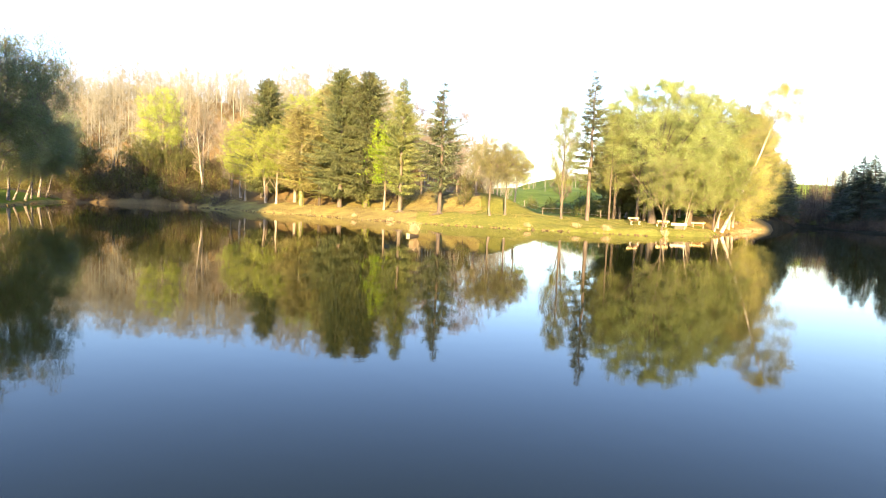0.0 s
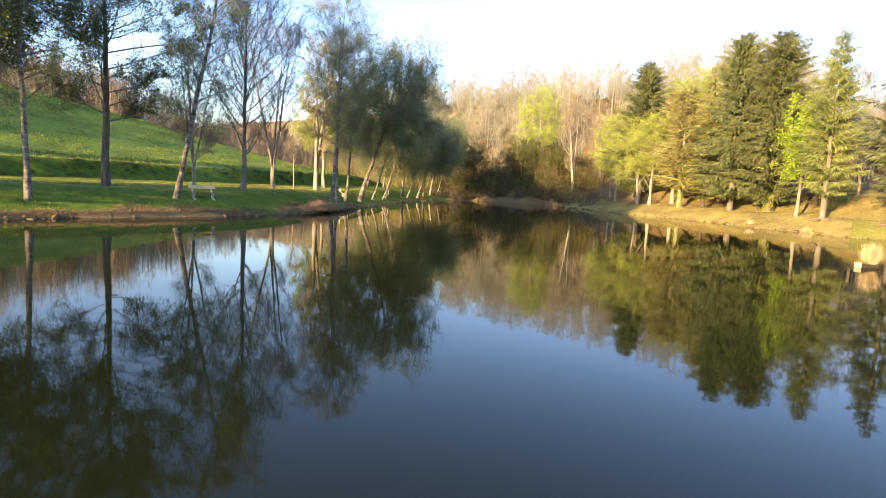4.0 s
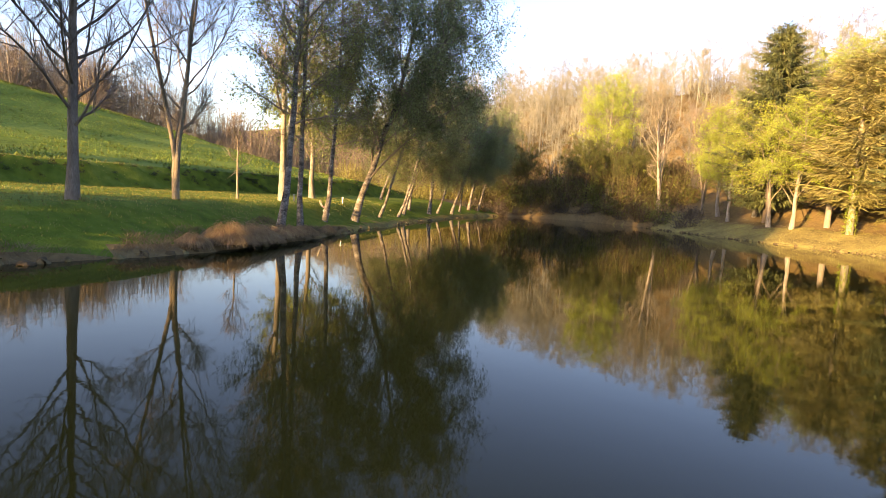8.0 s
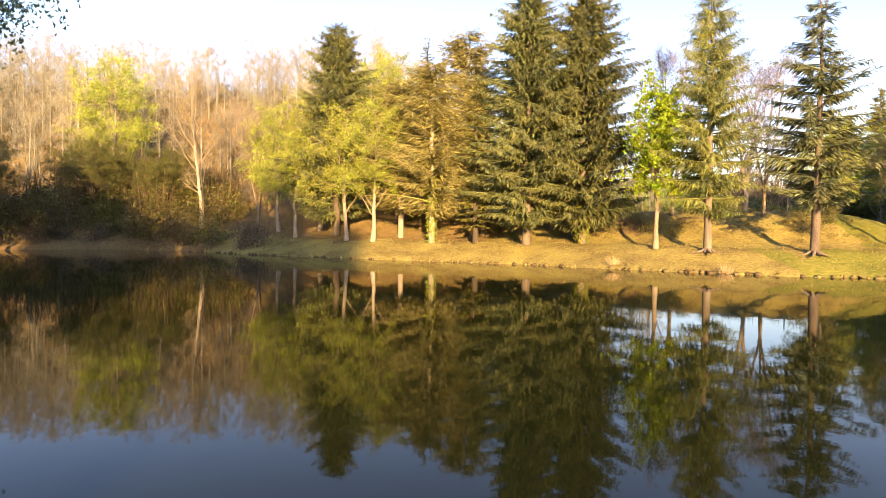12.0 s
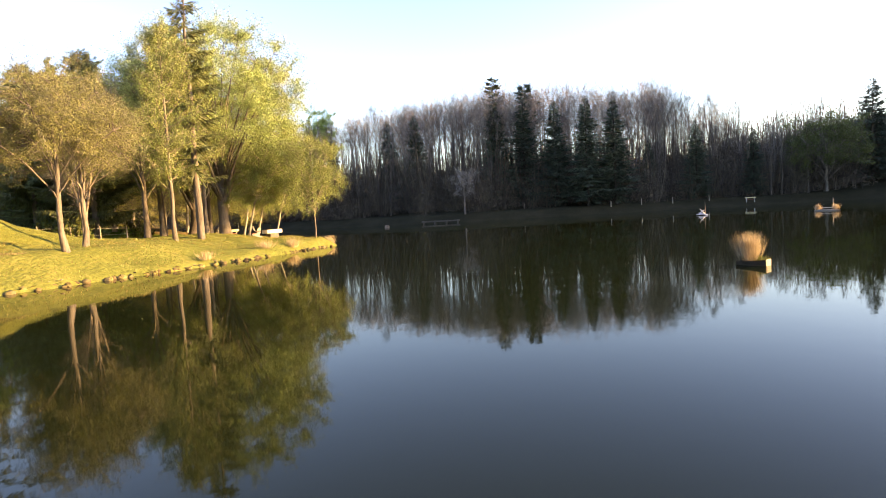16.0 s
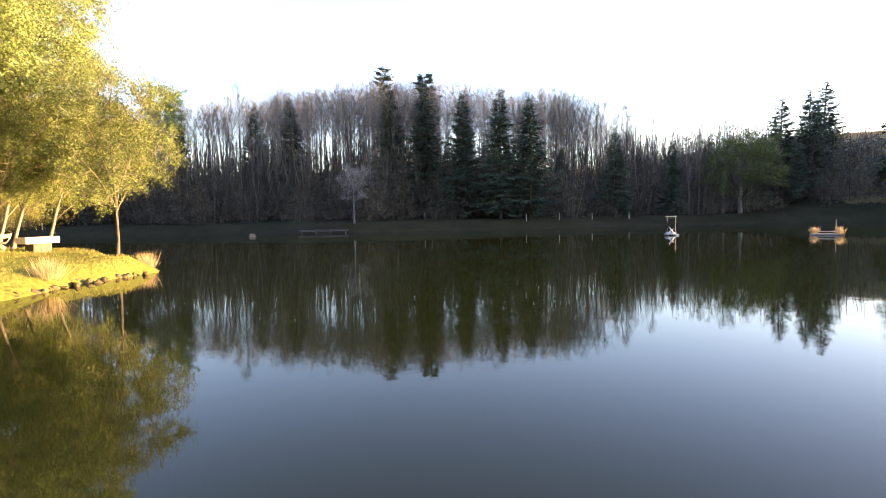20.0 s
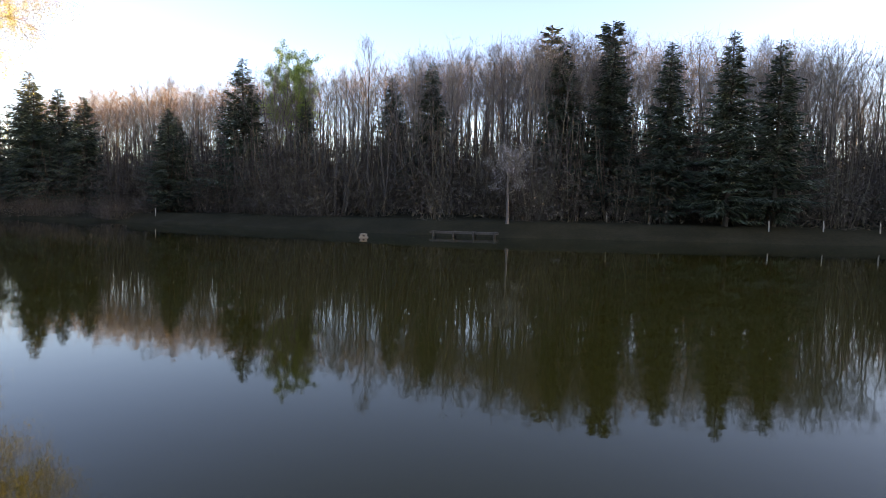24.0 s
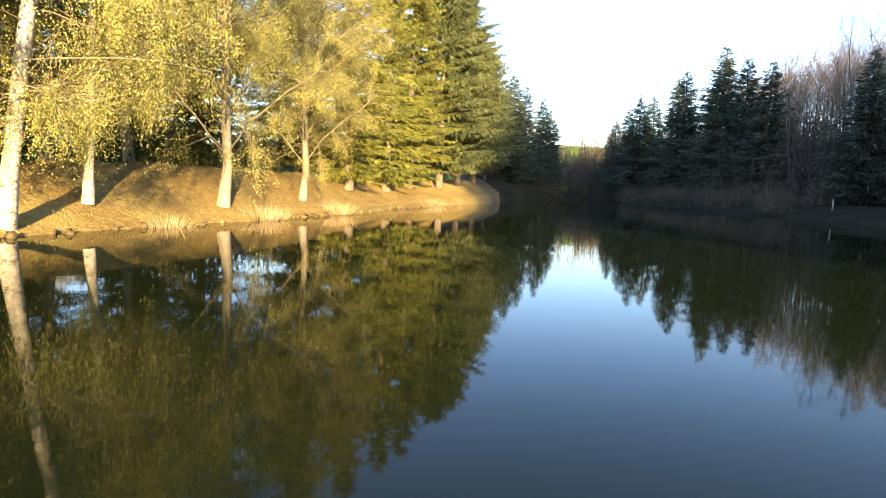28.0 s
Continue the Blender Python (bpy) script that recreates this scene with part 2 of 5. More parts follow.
def land(x, y):
    """Height of the ground at x, y (arrays)."""
    d = lake_distance(x, y)
    d = d + 0.5 * np.sin(x * 0.9 + 1.3 * np.sin(y * 0.5)) * np.exp(-np.abs(d) / 3) * 0.6
    spit = smooth(15, 30, x) * smooth(70, 60, x)
    low = smooth(8, 18, x) * smooth(40, 34, x) * smooth(80, 73, y)
    bank = (1.2 - 0.35 * spit * (1 - low) - 0.5 * low) * smooth(2.0 * low, 4.5 + 4.0 * low, d) + 0.25 * smooth(-0.2, 0.25, d) + 0.42 * low * smooth(0.05, 0.9, d)
    z = bank + 0.012 * np.clip(d - 4.5, 0, 60)
    # steeper bank on the east side of the spit
    z += 1.15 * smooth(0.2, 5.5, d) * smooth(33, 38, x) * smooth(68, 60, x) * smooth(74, 81, y)
    # embankment behind the tall firs
    z += 2.6 * smooth(5, 13, d) * smooth(-44, -28, x) * smooth(14, 6, x) * smooth(60, 66, y)
    # wooded hill to the north-west
    z += 26 * smooth(100, 165, y + 0.15 * (x + 50)) * smooth(12, -30, x) + 10 * smooth(150, 400, y) * smooth(40, -80, x)
    # meadow on the west side
    z += 15 * smooth(-56, -150, x) * smooth(130, 40, y)
    z += 1.5 * smooth(-57.0, -58.0, x + 0.25 * (y - 42)) * smooth(90, 72, y)
    # meadow behind the spit
    z += 8 * smooth(100, 230, y) * smooth(-10, 25, x) * smooth(110, 70, x)
    # wooded slope on the east shore, hill beyond the end of the water
    z += 11 * smooth(5, 60, d) * smooth(60, 85, x)
    z += 5 * smooth(190, 260, y) * smooth(40, 90, x)
    # dam and wood on the south side
    z += 2.0 * smooth(2, 9, d) * smooth(0, -30, y) * smooth(-20, 0, x)
    z += 6 * smooth(10, 80, d) * smooth(-20, -60, y)
    # unseen hill, added to cast shade over the east shore
    z += 38 * smooth(-72, -115, y) * smooth(48, 62, x) * smooth(112, 92, x)
    # far country
    far = np.hypot(x - 20, y - 60)
    z += smooth(220, 900, far) * (14 + 16 * np.sin(x * 0.004 + 1) * np.cos(y * 0.0035))
    z += 0.05 * np.sin(x * 1.7) * np.cos(y * 1.3) * smooth(0.5, 3, d)
    # hummocks and worn hollows of the banks
    rough = smooth(0.2, 1.2, d) * smooth(24, 16, d) * smooth(56, 62, y) * smooth(75, 62, x)
    z += rough * (0.075 * np.sin(x * 2.1 + 1.7 * np.sin(y * 1.3)) * np.cos(y * 1.9 + 1.2 * np.sin(x * 0.9)) + 0.045 * np.sin(x * 3.7 + y * 2.9 + np.sin(x * 1.3)))
    z = np.where(d < 0, np.maximum(-1.6, d * 0.5), z)
    return z


def ground_at(x, y):
    return float(land(np.array([float(x)]), np.array([float(y)]))[0])


def mesh_of(name, verts, quads, mats, index=None, flat=False, tris=None):
    """A mesh from an array of corners and arrays of four- and three-cornered faces."""
    verts, quads = np.asarray(verts, np.float32), np.asarray(quads, np.int32).reshape(-1, 4)
    tris = np.zeros((0, 3), np.int32) if tris is None else np.asarray(tris, np.int32)
    me = bpy.data.meshes.new(name)
    me.vertices.add(len(verts))
    me.vertices.foreach_set("co", verts.ravel())
    me.loops.add(quads.size + tris.size)
    me.loops.foreach_set("vertex_index", np.concatenate([quads.ravel(), tris.ravel()]))
    me.polygons.add(len(quads) + len(tris))
    me.polygons.foreach_set("loop_start", np.concatenate([np.arange(len(quads)) * 4, quads.size + np.arange(len(tris)) * 3]).astype(np.int32))
    for m in mats:
        me.materials.append(m)
    if index is not None:
        me.polygons.foreach_set("material_index", np.asarray(index, np.int32))
    me.update(calc_edges=True)
    me.polygons.foreach_set("use_smooth", np.full(len(quads) + len(tris), not flat))
    return me


def part(name, bm, mat, parent, label=""):
    """One mesh object under a thing or a part, from a bmesh or a ready mesh."""
    if isinstance(bm, bmesh.types.BMesh):
        me = bpy.data.meshes.new(name)
        bm.to_mesh(me)
        bm.free()
        me.materials.append(mat)
    else:
        me = bm
    ob = new(name, me)
    ob.parent = parent
    return tagged(ob, label)


# grid lines, close near the water and wide far off
def lines(a, b, step, reach):
    inner = np.arange(a, b + step, step)
    out = step * 1.18 ** np.arange(1, 60)
    out = np.cumsum(out)
    out = out[out < reach]
    return np.concatenate([a - out[::-1], inner, inner[-1] + out])


gx, gy = lines(-80, 114, 0.75, 2600), lines(-30, 150, 0.75, 2600)
X, Y = np.meshgrid(gx, gy)
Z = land(X.ravel(), Y.ravel())
nx, ny = len(gx), len(gy)
ii = (np.arange(ny - 1)[:, None] * nx + np.arange(nx - 1)[None]).ravel()
gmat = material("grass_ground", [(0.3, (0.04, 0.075, 0.01)), (0.5, (0.095, 0.155, 0.018)), (0.7, (0.18, 0.23, 0.036))], 0.1, 8, rough=0.95, bump=0.7, bump_scale=9, fine=1.8, spec=0.1, relief=0.07)
emat = material("bank_earth", [(0.3, (0.095, 0.075, 0.03)), (0.44, (0.185, 0.152, 0.055)), (0.58, (0.26, 0.23, 0.075)), (0.72, (0.25, 0.27, 0.07))], 0.5, 8, rough=0.95, bump=0.9, bump_scale=5, fine=5.0, spec=0.1, relief=0.14)
wmat = material("wood_floor", [(0.25, (0.075, 0.055, 0.028)), (0.5, (0.165, 0.12, 0.055)), (0.75, (0.25, 0.185, 0.08))], 0.3, 8, rough=0.95, bump=0.8, bump_scale=5, fine=4.0, spec=0.1)
# east shore turf: the wood's shade is put into this dark colour
tmat = material("shade_turf", [(0.25, (0.017, 0.016, 0.009)), (0.5, (0.03, 0.027, 0.014)), (0.75, (0.05, 0.042, 0.023))], 0.3, 8, rough=0.95, bump=0.8, bump_scale=5, fine=4.0, spec=0.05)
ymat = material("dry_lawn", [(0.28, (0.08, 0.095, 0.02)), (0.5, (0.15, 0.16, 0.036)), (0.72, (0.24, 0.225, 0.06))], 0.3, 8, rough=0.95, bump=0.9, bump_scale=5, fine=3.0, spec=0.1, relief=0.12)
rmat = material("red_earth", [(0.3, (0.13, 0.09, 0.036)), (0.48, (0.22, 0.16, 0.06)), (0.64, (0.32, 0.26, 0.095)), (0.8, (0.24, 0.235, 0.075))], 0.3, 8, rough=0.95, bump=0.8, bump_scale=8, fine=5.0, spec=0.1, relief=0.08)
D = lake_distance(X.ravel(), Y.ravel())
xc, yc, dc = X.ravel()[ii] + 0.5, Y.ravel()[ii] + 0.5, D[ii]
wob = np.sin(xc * 0.8) * np.cos(yc * 0.7) * 1.5
kind = np.zeros(len(ii), int)
kind[(dc < 5 + wob) & (xc > -44) & (yc > 60) & (xc < -2 + wob)] = 1
kind[(dc < 12) & (yc > 60) & (xc >= -2 + wob) & (xc < 13)] = 4
kind[(dc < 6 + wob) & (xc > 35) & (yc > 74) & (xc < 75)] = 5
kind[(dc < 1.0) & (xc < -2)] = 1
kind[(dc < 1.0) & (xc < -30) & (yc < 52)] = 2
kind[(yc > 58) & (xc >= 12) & (xc < 34) & (dc < 14)] = 4
kind[(dc > 4 + wob) & (xc < 12) & (xc > -75) & (yc > 70) & (yc + 0.4 * xc > 62)] = 2
kind[(dc < 7.5 + 1.5 * wob) & (xc > -18) & (xc < -2) & (yc > 62)] = 1
kind[(dc >= 3 + wob) & (xc >= 5) & (xc < 12) & (yc > 62) & (yc < 96)] = 4
kind[(dc < 10 + 1.5 * wob) & (xc >= -3) & (xc < 7) & (yc > 62)] = 4
kind[(dc > 3.5 + wob) & (dc < 13) & (xc > -6) & (xc < 4.5 + 0.5 * wob) & (yc > 62)] = 1
kind[(dc > -3) & (xc > 70) & (yc > -40) & (dc < 90) & (yc < 188)] = 2
# ground coloured dark for shade along the east shore
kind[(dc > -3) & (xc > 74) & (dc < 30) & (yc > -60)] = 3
kind[(xc < -43) & (yc > 97) & (dc > -1)] = 2
kind[(dc > 6 + wob) & (yc < -25) & (xc > 10)] = 2
kind[(xc < 10) & (yc > 112) & (yc < 700)] = 2
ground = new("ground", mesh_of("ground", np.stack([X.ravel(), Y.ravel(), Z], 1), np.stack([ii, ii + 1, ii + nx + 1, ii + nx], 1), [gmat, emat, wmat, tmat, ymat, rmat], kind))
tagged(ground, "grass meadow, earthy lake bank and leaf-strewn wood floor", "ground", kind="structure")

# water: a still, dark mirror
wat = bpy.data.materials.new("lake_water")
wat.use_nodes = True
n, link = wat.node_tree.nodes, wat.node_tree.links.new
b = n["Principled BSDF"]
b.inputs["Base Color"].default_value = (0.008, 0.0115, 0.0036, 1)
b.inputs["Roughness"].default_value = 0.03
b.inputs["IOR"].default_value = 1.18
tc = n.new("ShaderNodeTexCoord")
bump_prev = None
for sc, st in ((2.2, 0.012), (0.12, 0.025)):
    w = n.new("ShaderNodeTexNoise")
    w.inputs["Scale"].default_value, w.inputs["Detail"].default_value = sc, 3
    link(tc.outputs["Object"], w.inputs["Vector"])
    bp = n.new("ShaderNodeBump")
    bp.inputs["Strength"].default_value, bp.inputs["Distance"].default_value = st, 0.1
    link(w.outputs["Fac"], bp.inputs["Height"])
    if bump_prev:
        link(bump_prev.outputs[0], bp.inputs["Normal"])
    bump_prev = bp
link(bump_prev.outputs[0], b.inputs["Normal"])
water = new("water", mesh_of("water", [(-72, -60, 0), (125, -60, 0), (125, 195, 0), (-72, 195, 0)], [(0, 1, 2, 3)], [wat], flat=True))
tagged(water, "still dark green lake water mirroring the trees", "lake", kind="structure")

# ---- trees ----


class Shape:
    """Collects corners and four-cornered faces."""

    def __init__(self):
        self.v, self.q, self.t, self.n = [], [], [], 0

    def add(self, verts, quads):
        self.v.append(np.asarray(verts, float))
        self.q.append(np.asarray(quads, int) + self.n)
        self.n += len(verts)

    def tube(self, pts, radii, sides):
        pts, radii = np.asarray(pts, float), np.asarray(radii, float)
        k = len(pts)
        tan = np.gradient(pts, axis=0)
        tan /= np.linalg.norm(tan, axis=1)[:, None] + 1e-9
        ref = np.where(np.abs(tan[:, 2:3]) > 0.8, [[1.0, 0, 0]], [[0, 0, 1.0]])
        u = np.cross(tan, ref)
        u /= np.linalg.norm(u, axis=1)[:, None] + 1e-9
        w = np.cross(tan, u)
        a = np.arange(sides) * 2 * np.pi / sides
        ring = pts[:, None] + radii[:, None, None] * (np.cos(a)[None, :, None] * u[:, None] + np.sin(a)[None, :, None] * w[:, None])
        i = np.arange(k - 1)[:, None] * sides
        j, j2 = np.arange(sides)[None], (np.arange(sides)[None] + 1) % sides
        self.add(ring.reshape(-1, 3), np.stack([i + j, i + j2, i + sides + j2, i + sides + j], -1).reshape(-1, 4))

    def cards(self, centre, along, across):
        """Many flat pieces: centre, half length vector and half width vector for each; pointed at both ends."""
        c, a, w = (np.asarray(q, float) for q in (centre, along, across))
        v = np.stack([c - a, c + w, c + a, c - w], 1).reshape(-1, 3)
        self.add(v, np.arange(len(c) * 4).reshape(-1, 4))

    def blades(self, centre, along, across):
        """Many three-cornered leaves: centre, half length vector and half width vector for each."""
        c, a, w = (np.asarray(q, float) for q in (centre, along, across))
        self.v.append(np.stack([c - a, c + a * 0.6 + w, c + a * 0.6 - w], 1).reshape(-1, 3))
        self.t.append(np.arange(len(c) * 3).reshape(-1, 3) + self.n)
        self.n += len(c) * 3

    def mesh(self, name, mat):
        quads = np.concatenate(self.q) if self.q else np.zeros((0, 4), int)
        return mesh_of(name, np.concatenate(self.v), quads, [mat], tris=np.concatenate(self.t) if self.t else None)


def unit(v):
    return v / (np.linalg.norm(v, axis=-1, keepdims=True) + 1e-9)


def leaves(shape, rng, pts, size, spread, droop=0.0):
    """Small pointed leaves or clumps scattered round the points."""
    n = len(pts)
    c = pts + rng.normal(0, spread, (n, 3))
    a = unit(rng.normal(0, 1, (n, 3)) + [0, 0, -droop])
    w = unit(np.cross(a, rng.normal(0, 1, (n, 3))))
    s = size * rng.uniform(0.6, 1.4, (n, 1))
    shape.blades(c, a * s, w * s * 0.6)


def bend(rng, start, direction, length, steps, wobble, lift):
    pts, d = [np.array(start, float)], unit(np.array(direction, float))
    for _ in range(steps):
        d = unit(d + rng.normal(0, wobble, 3) + [0, 0, lift])
        pts.append(pts[-1] + d * length / steps)
    return np.array(pts)


def broadleaf(rng, height, girth, base, spread, limbs=14, twigs=5, sprigs=5, lean=(0, 0), tilt=0.9, lift=0.12, forks=1, fine=1.0, twig_len=0.9, top=0.9, fan=0.11, stout=0.36):
    """Wood of a broad-leaved tree. Returns the trunk, the branches and the ends of all outer twigs, in pairs."""
    trunk, crown, tips = Shape(), Shape(), []
    lean = np.array([lean[0], lean[1], 0.0])
    heads = []
    for f in range(forks):
        ang = rng.uniform(0, 6.28) * (0.1 if fan > 0.15 else 1.0) + f * 6.28 / forks
        out = np.array([math.cos(ang), math.sin(ang), 0]) * (fan if forks > 1 else 0.0)
        k = 10
        zs = np.linspace(0, height * top, k)
        wob = np.cumsum(rng.normal(0, 0.012 * height * 0.25, (k, 3)), 0)
        wob[0] = 0
        wob[:, 2] = 0
        low = np.clip((zs / (height * top) - 0.16) * 1.3, 0, 1)[:, None]
        pts = np.stack([zs * 0, zs * 0, zs], 1) + wob + lean * (zs / height)[:, None] ** 0.85 * height + out * low * height * 0.8
        r = girth * (1 - zs / (height * top)) ** 0.8 * (0.8 if forks > 1 else 1) + 0.02
        r[0] *= 1.35
        trunk.tube(pts, r, 9)
        heads.append((pts, r))
    for pts, r in heads:
        for i in range(max(3, limbs // forks)):
            f = (i + rng.uniform(0, 0.9)) / max(3, limbs // forks)
            zf = base + (1 - base) * f ** 0.9
            p = zf * (len(pts) - 1)
            j = min(int(p), len(pts) - 2)
            start = pts[j] + (pts[j + 1] - pts[j]) * (p - j)
            ang = i * 2.4 + rng.uniform(-0.5, 0.5)
            reach = spread * (math.sin(math.pi * min(0.98, (0.16 + 0.8 * f))) ** 0.7) * rng.uniform(0.6, 1.15)
            up = tilt * (0.45 + 0.9 * f)
            d = np.array([math.cos(ang), math.sin(ang), up])
            length = reach * math.hypot(1, up * 0.6)
            limb = bend(rng, start, d, length, 6, 0.1, lift)
            lr = max(0.02, girth * stout * (1 - 0.6 * f))
            crown.tube(limb, np.linspace(lr, 0.014, 7), 5)
            for tnum in range(twigs):
                q = rng.uniform(0.25, 1.0)
                a = limb[min(5, int(q * 6))] + (limb[min(6, int(q * 6) + 1)] - limb[min(5, int(q * 6))]) * (q * 6 % 1)
                dd = unit(limb[-1] - limb[0]) + rng.normal(0, 0.75, 3) + [0, 0, 0.25 * lift * 5]
                tl = length * rng.uniform(0.28, 0.5) * (1.15 - 0.5 * q)
                twig = bend(rng, a, dd, tl, 4, 0.16, lift)
                crown.tube(twig, np.linspace(max(0.012, lr * 0.35), 0.008, 5), 3)
                tips.append(np.stack([twig[:-1], twig[1:]], 1))
                m = int(sprigs)
                if m:
                    src = twig[rng.integers(1, 5, m)]
                    al = unit(unit(twig[-1] - twig[0]) + rng.normal(0, 0.7, (m, 3)) + [0, 0, lift * 2]) * twig_len * rng.uniform(0.3, 0.6, (m, 1))
                    w = unit(np.cross(al, rng.normal(0, 1, (m, 3)))) * 0.011 * fine
                    crown.cards(src + al, al, w)
                    tips.append(np.stack([src, src + al * 2.1], 1))
    return trunk, crown, np.concatenate(tips)


def arc(a, b, up, out, steps):
    """A branch that bows from a to b, first rising, then reaching out."""
    a, b = np.asarray(a, float), np.asarray(b, float)
    ln = np.linalg.norm(b - a)
    c = a + (b - a) * out + np.array([0, 0, up * ln])
    u = np.linspace(0, 1, steps)[:, None]
    return a * (1 - u) ** 2 + 2 * c * u * (1 - u) + b * u ** 2


def crowned(rng, height, girth, bole, wide, mains=14, tips=240, sprigs=12, sprig_len=0.9, fan=0.8, low=-0.55, hollow=0.45, lean=(0, 0), stout=0.4, fine=0.8, droop=0.0, uneven=0.18):
    """A tree whose limbs reach out to fill a rounded crown from the bole's height to its top. Returns as broadleaf."""
    trunk, crown, twigs = Shape(), Shape(), []
    lean = np.array([lean[0], lean[1], 0.0])
    rz = (height - bole) / 2
    mid = np.array([0, 0, bole + rz])

    def shift(p):
        p = np.array(p, float)
        return p + lean * p[..., 2:3] ** 0.9 * height ** 0.1

    top = bole + (height - bole) * (0.35 + 0.55 * fan)
    zs = np.linspace(0, top, 9)
    wob = np.cumsum(rng.normal(0, 0.006 * height, (9, 3)), 0) * [1, 1, 0]
    wob[0] = 0
    line = np.column_stack([wob[:, 0], wob[:, 1], zs])
    rad = girth * (1 - 0.85 * (zs / top) ** 1.2)
    rad[0] *= 1.4
    trunk.tube(shift(line), rad, 10)
    nodes = []
    for i in range(mains):
        f = (i + 0.5) / mains
        z0 = bole * 0.8 + (top - bole * 0.8) * (f * fan + 0.06 * rng.uniform())
        start = np.array([np.interp(z0, zs, line[:, 0]), np.interp(z0, zs, line[:, 1]), z0])
        az, el = i * 2.4 + rng.uniform(-0.4, 0.4), math.asin(np.clip(low + 0.25 + (0.85 - low) * f ** 0.8, -0.9, 0.98))
        end = mid + np.array([math.cos(az) * math.cos(el) * wide, math.sin(az) * math.cos(el) * wide, math.sin(el) * rz]) * rng.uniform(0.7, 0.85)
        limb = arc(start, end, 0.16, 0.35, 9) + np.cumsum(rng.normal(0, 0.012 * height * 0.25, (9, 3)), 0)
        crown.tube(shift(limb), np.linspace(girth * stout * (1 - 0.5 * f), 0.025, 9), 6)
        nodes.append(limb[2:])
    nodes = np.concatenate(nodes)
    d = unit(rng.normal(0, 1, (tips * 3, 3)))
    d = d[d[:, 2] > low][:tips]
    lump = 1 + uneven * np.sin(d[:, 0] * 5 + 2) * np.cos(d[:, 1] * 4.3 + d[:, 2] * 3.1 + 1)
    ends = mid + d * [wide, wide, rz] * (rng.uniform(hollow ** 2, 1, (len(d), 1)) ** 0.5) * lump[:, None]
    for e in ends:
        cost = np.linalg.norm(nodes - e, axis=1) + 0.3 * np.linalg.norm(nodes - mid * [1, 1, 0.7], axis=1)
        br = arc(nodes[int(np.argmin(cost))], e, 0.1 - 0.1 * droop, 0.5, 6)
        br[1:] += rng.normal(0, 0.06, (5, 3))
        crown.tube(shift(br), np.linspace(0.035 * fine, 0.01, 6), 3)
        go = unit(br[-1] - br[1])
        src = br[rng.integers(2, 6, sprigs)] + rng.normal(0, 0.05, (sprigs, 3))
        al = unit(go * 0.8 + rng.normal(0, 0.7, (sprigs, 3)) + [0, 0, 0.15 - droop]) * sprig_len * rng.uniform(0.25, 0.6, (sprigs, 1))
        src, al = shift(src), al
        crown.cards(src + al, al, unit(np.cross(al, rng.normal(0, 1, (sprigs, 3)))) * 0.009 * fine)
        twigs.append(np.stack([src, src + al * 2.1], 1))
        bs = shift(br[2:])
        twigs.append(np.stack([bs[:-1], bs[1:]], 1))
    return trunk, crown, np.concatenate(twigs)


def conifer(rng, height, girth, base, radius, step=0.5, whorl=6, droop=0.25, dense=1.0, power=0.85, spray=0.5, ragged=0.2, hang=0.3, per=8, wide=0.3):
    """Trunk, dead lower branches and needled boughs of a fir, spruce or larch."""
    trunk, boughs = Shape(), Shape()
    zs = np.linspace(0, height, 10)
    trunk.tube(np.stack([rng.normal(0, 0.03, 10) * zs / height * 4, rng.normal(0, 0.03, 10) * zs / height * 4, zs], 1), girth * (1 - zs / height) ** 0.85 + 0.02, 9)
    z, C, A, W = height * base, [], [], []
    while z < height * 0.985:
        f = (z - height * base) / (height * (1 - base))
        reach0 = radius * (1 - f) ** power + 0.15
        if f < 0.12:
            reach0 *= 0.55 + 3.5 * f
        for k in range(whorl):
            if rng.uniform() > dense + 0.25:
                continue
            ang = rng.uniform(0, 6.28)
            reach = reach0 * rng.uniform(1 - ragged * 1.6, 1 + ragged)
            up = 0.25 - droop * 1.8 * (1 - f)
            pts = bend(rng, (0, 0, z + rng.uniform(-0.2, 0.2)), (math.cos(ang), math.sin(ang), up), reach, 4, 0.05, 0.03)
            boughs.tube(pts, np.linspace(0.02 + 0.014 * reach, 0.006, 5), 3)
            m = max(5, int(reach * per * dense))
            q = rng.uniform(0.12, 1.0, m)
            seg = np.minimum((q * 4).astype(int), 3)
            pos = pts[seg] + (pts[seg + 1] - pts[seg]) * (q * 4 - seg)[:, None]
            fw = unit(pts[-1] - pts[0])
            side = unit(np.cross(fw, [0, 0, 1.0])) * np.where(rng.uniform(size=m) < 0.5, -1, 1)[:, None]
            al = unit(fw * rng.uniform(0.5, 1.3, (m, 1)) + side * rng.uniform(0.3, 1.0, (m, 1)) + np.stack([q * 0, q * 0, -hang * rng.uniform(0, 2, m)], 1))
            ln = spray * (0.35 + 0.75 * (1 - q)) * rng.uniform(0.6, 1.3, m) * min(1.0, 0.45 + reach * 0.25)
            al = al * ln[:, None]
            C.append(pos + al)
            A.append(al)
            W.append(unit(np.cross(al, [0, 0, 1.0]) + rng.normal(0, 0.75, (m, 3)) * ln[:, None]) * (ln * wide)[:, None])
        z += step * rng.uniform(0.7, 1.3) * (1 - 0.35 * f)
    boughs.cards(np.concatenate(C), np.concatenate(A), np.concatenate(W))
    return trunk, boughs


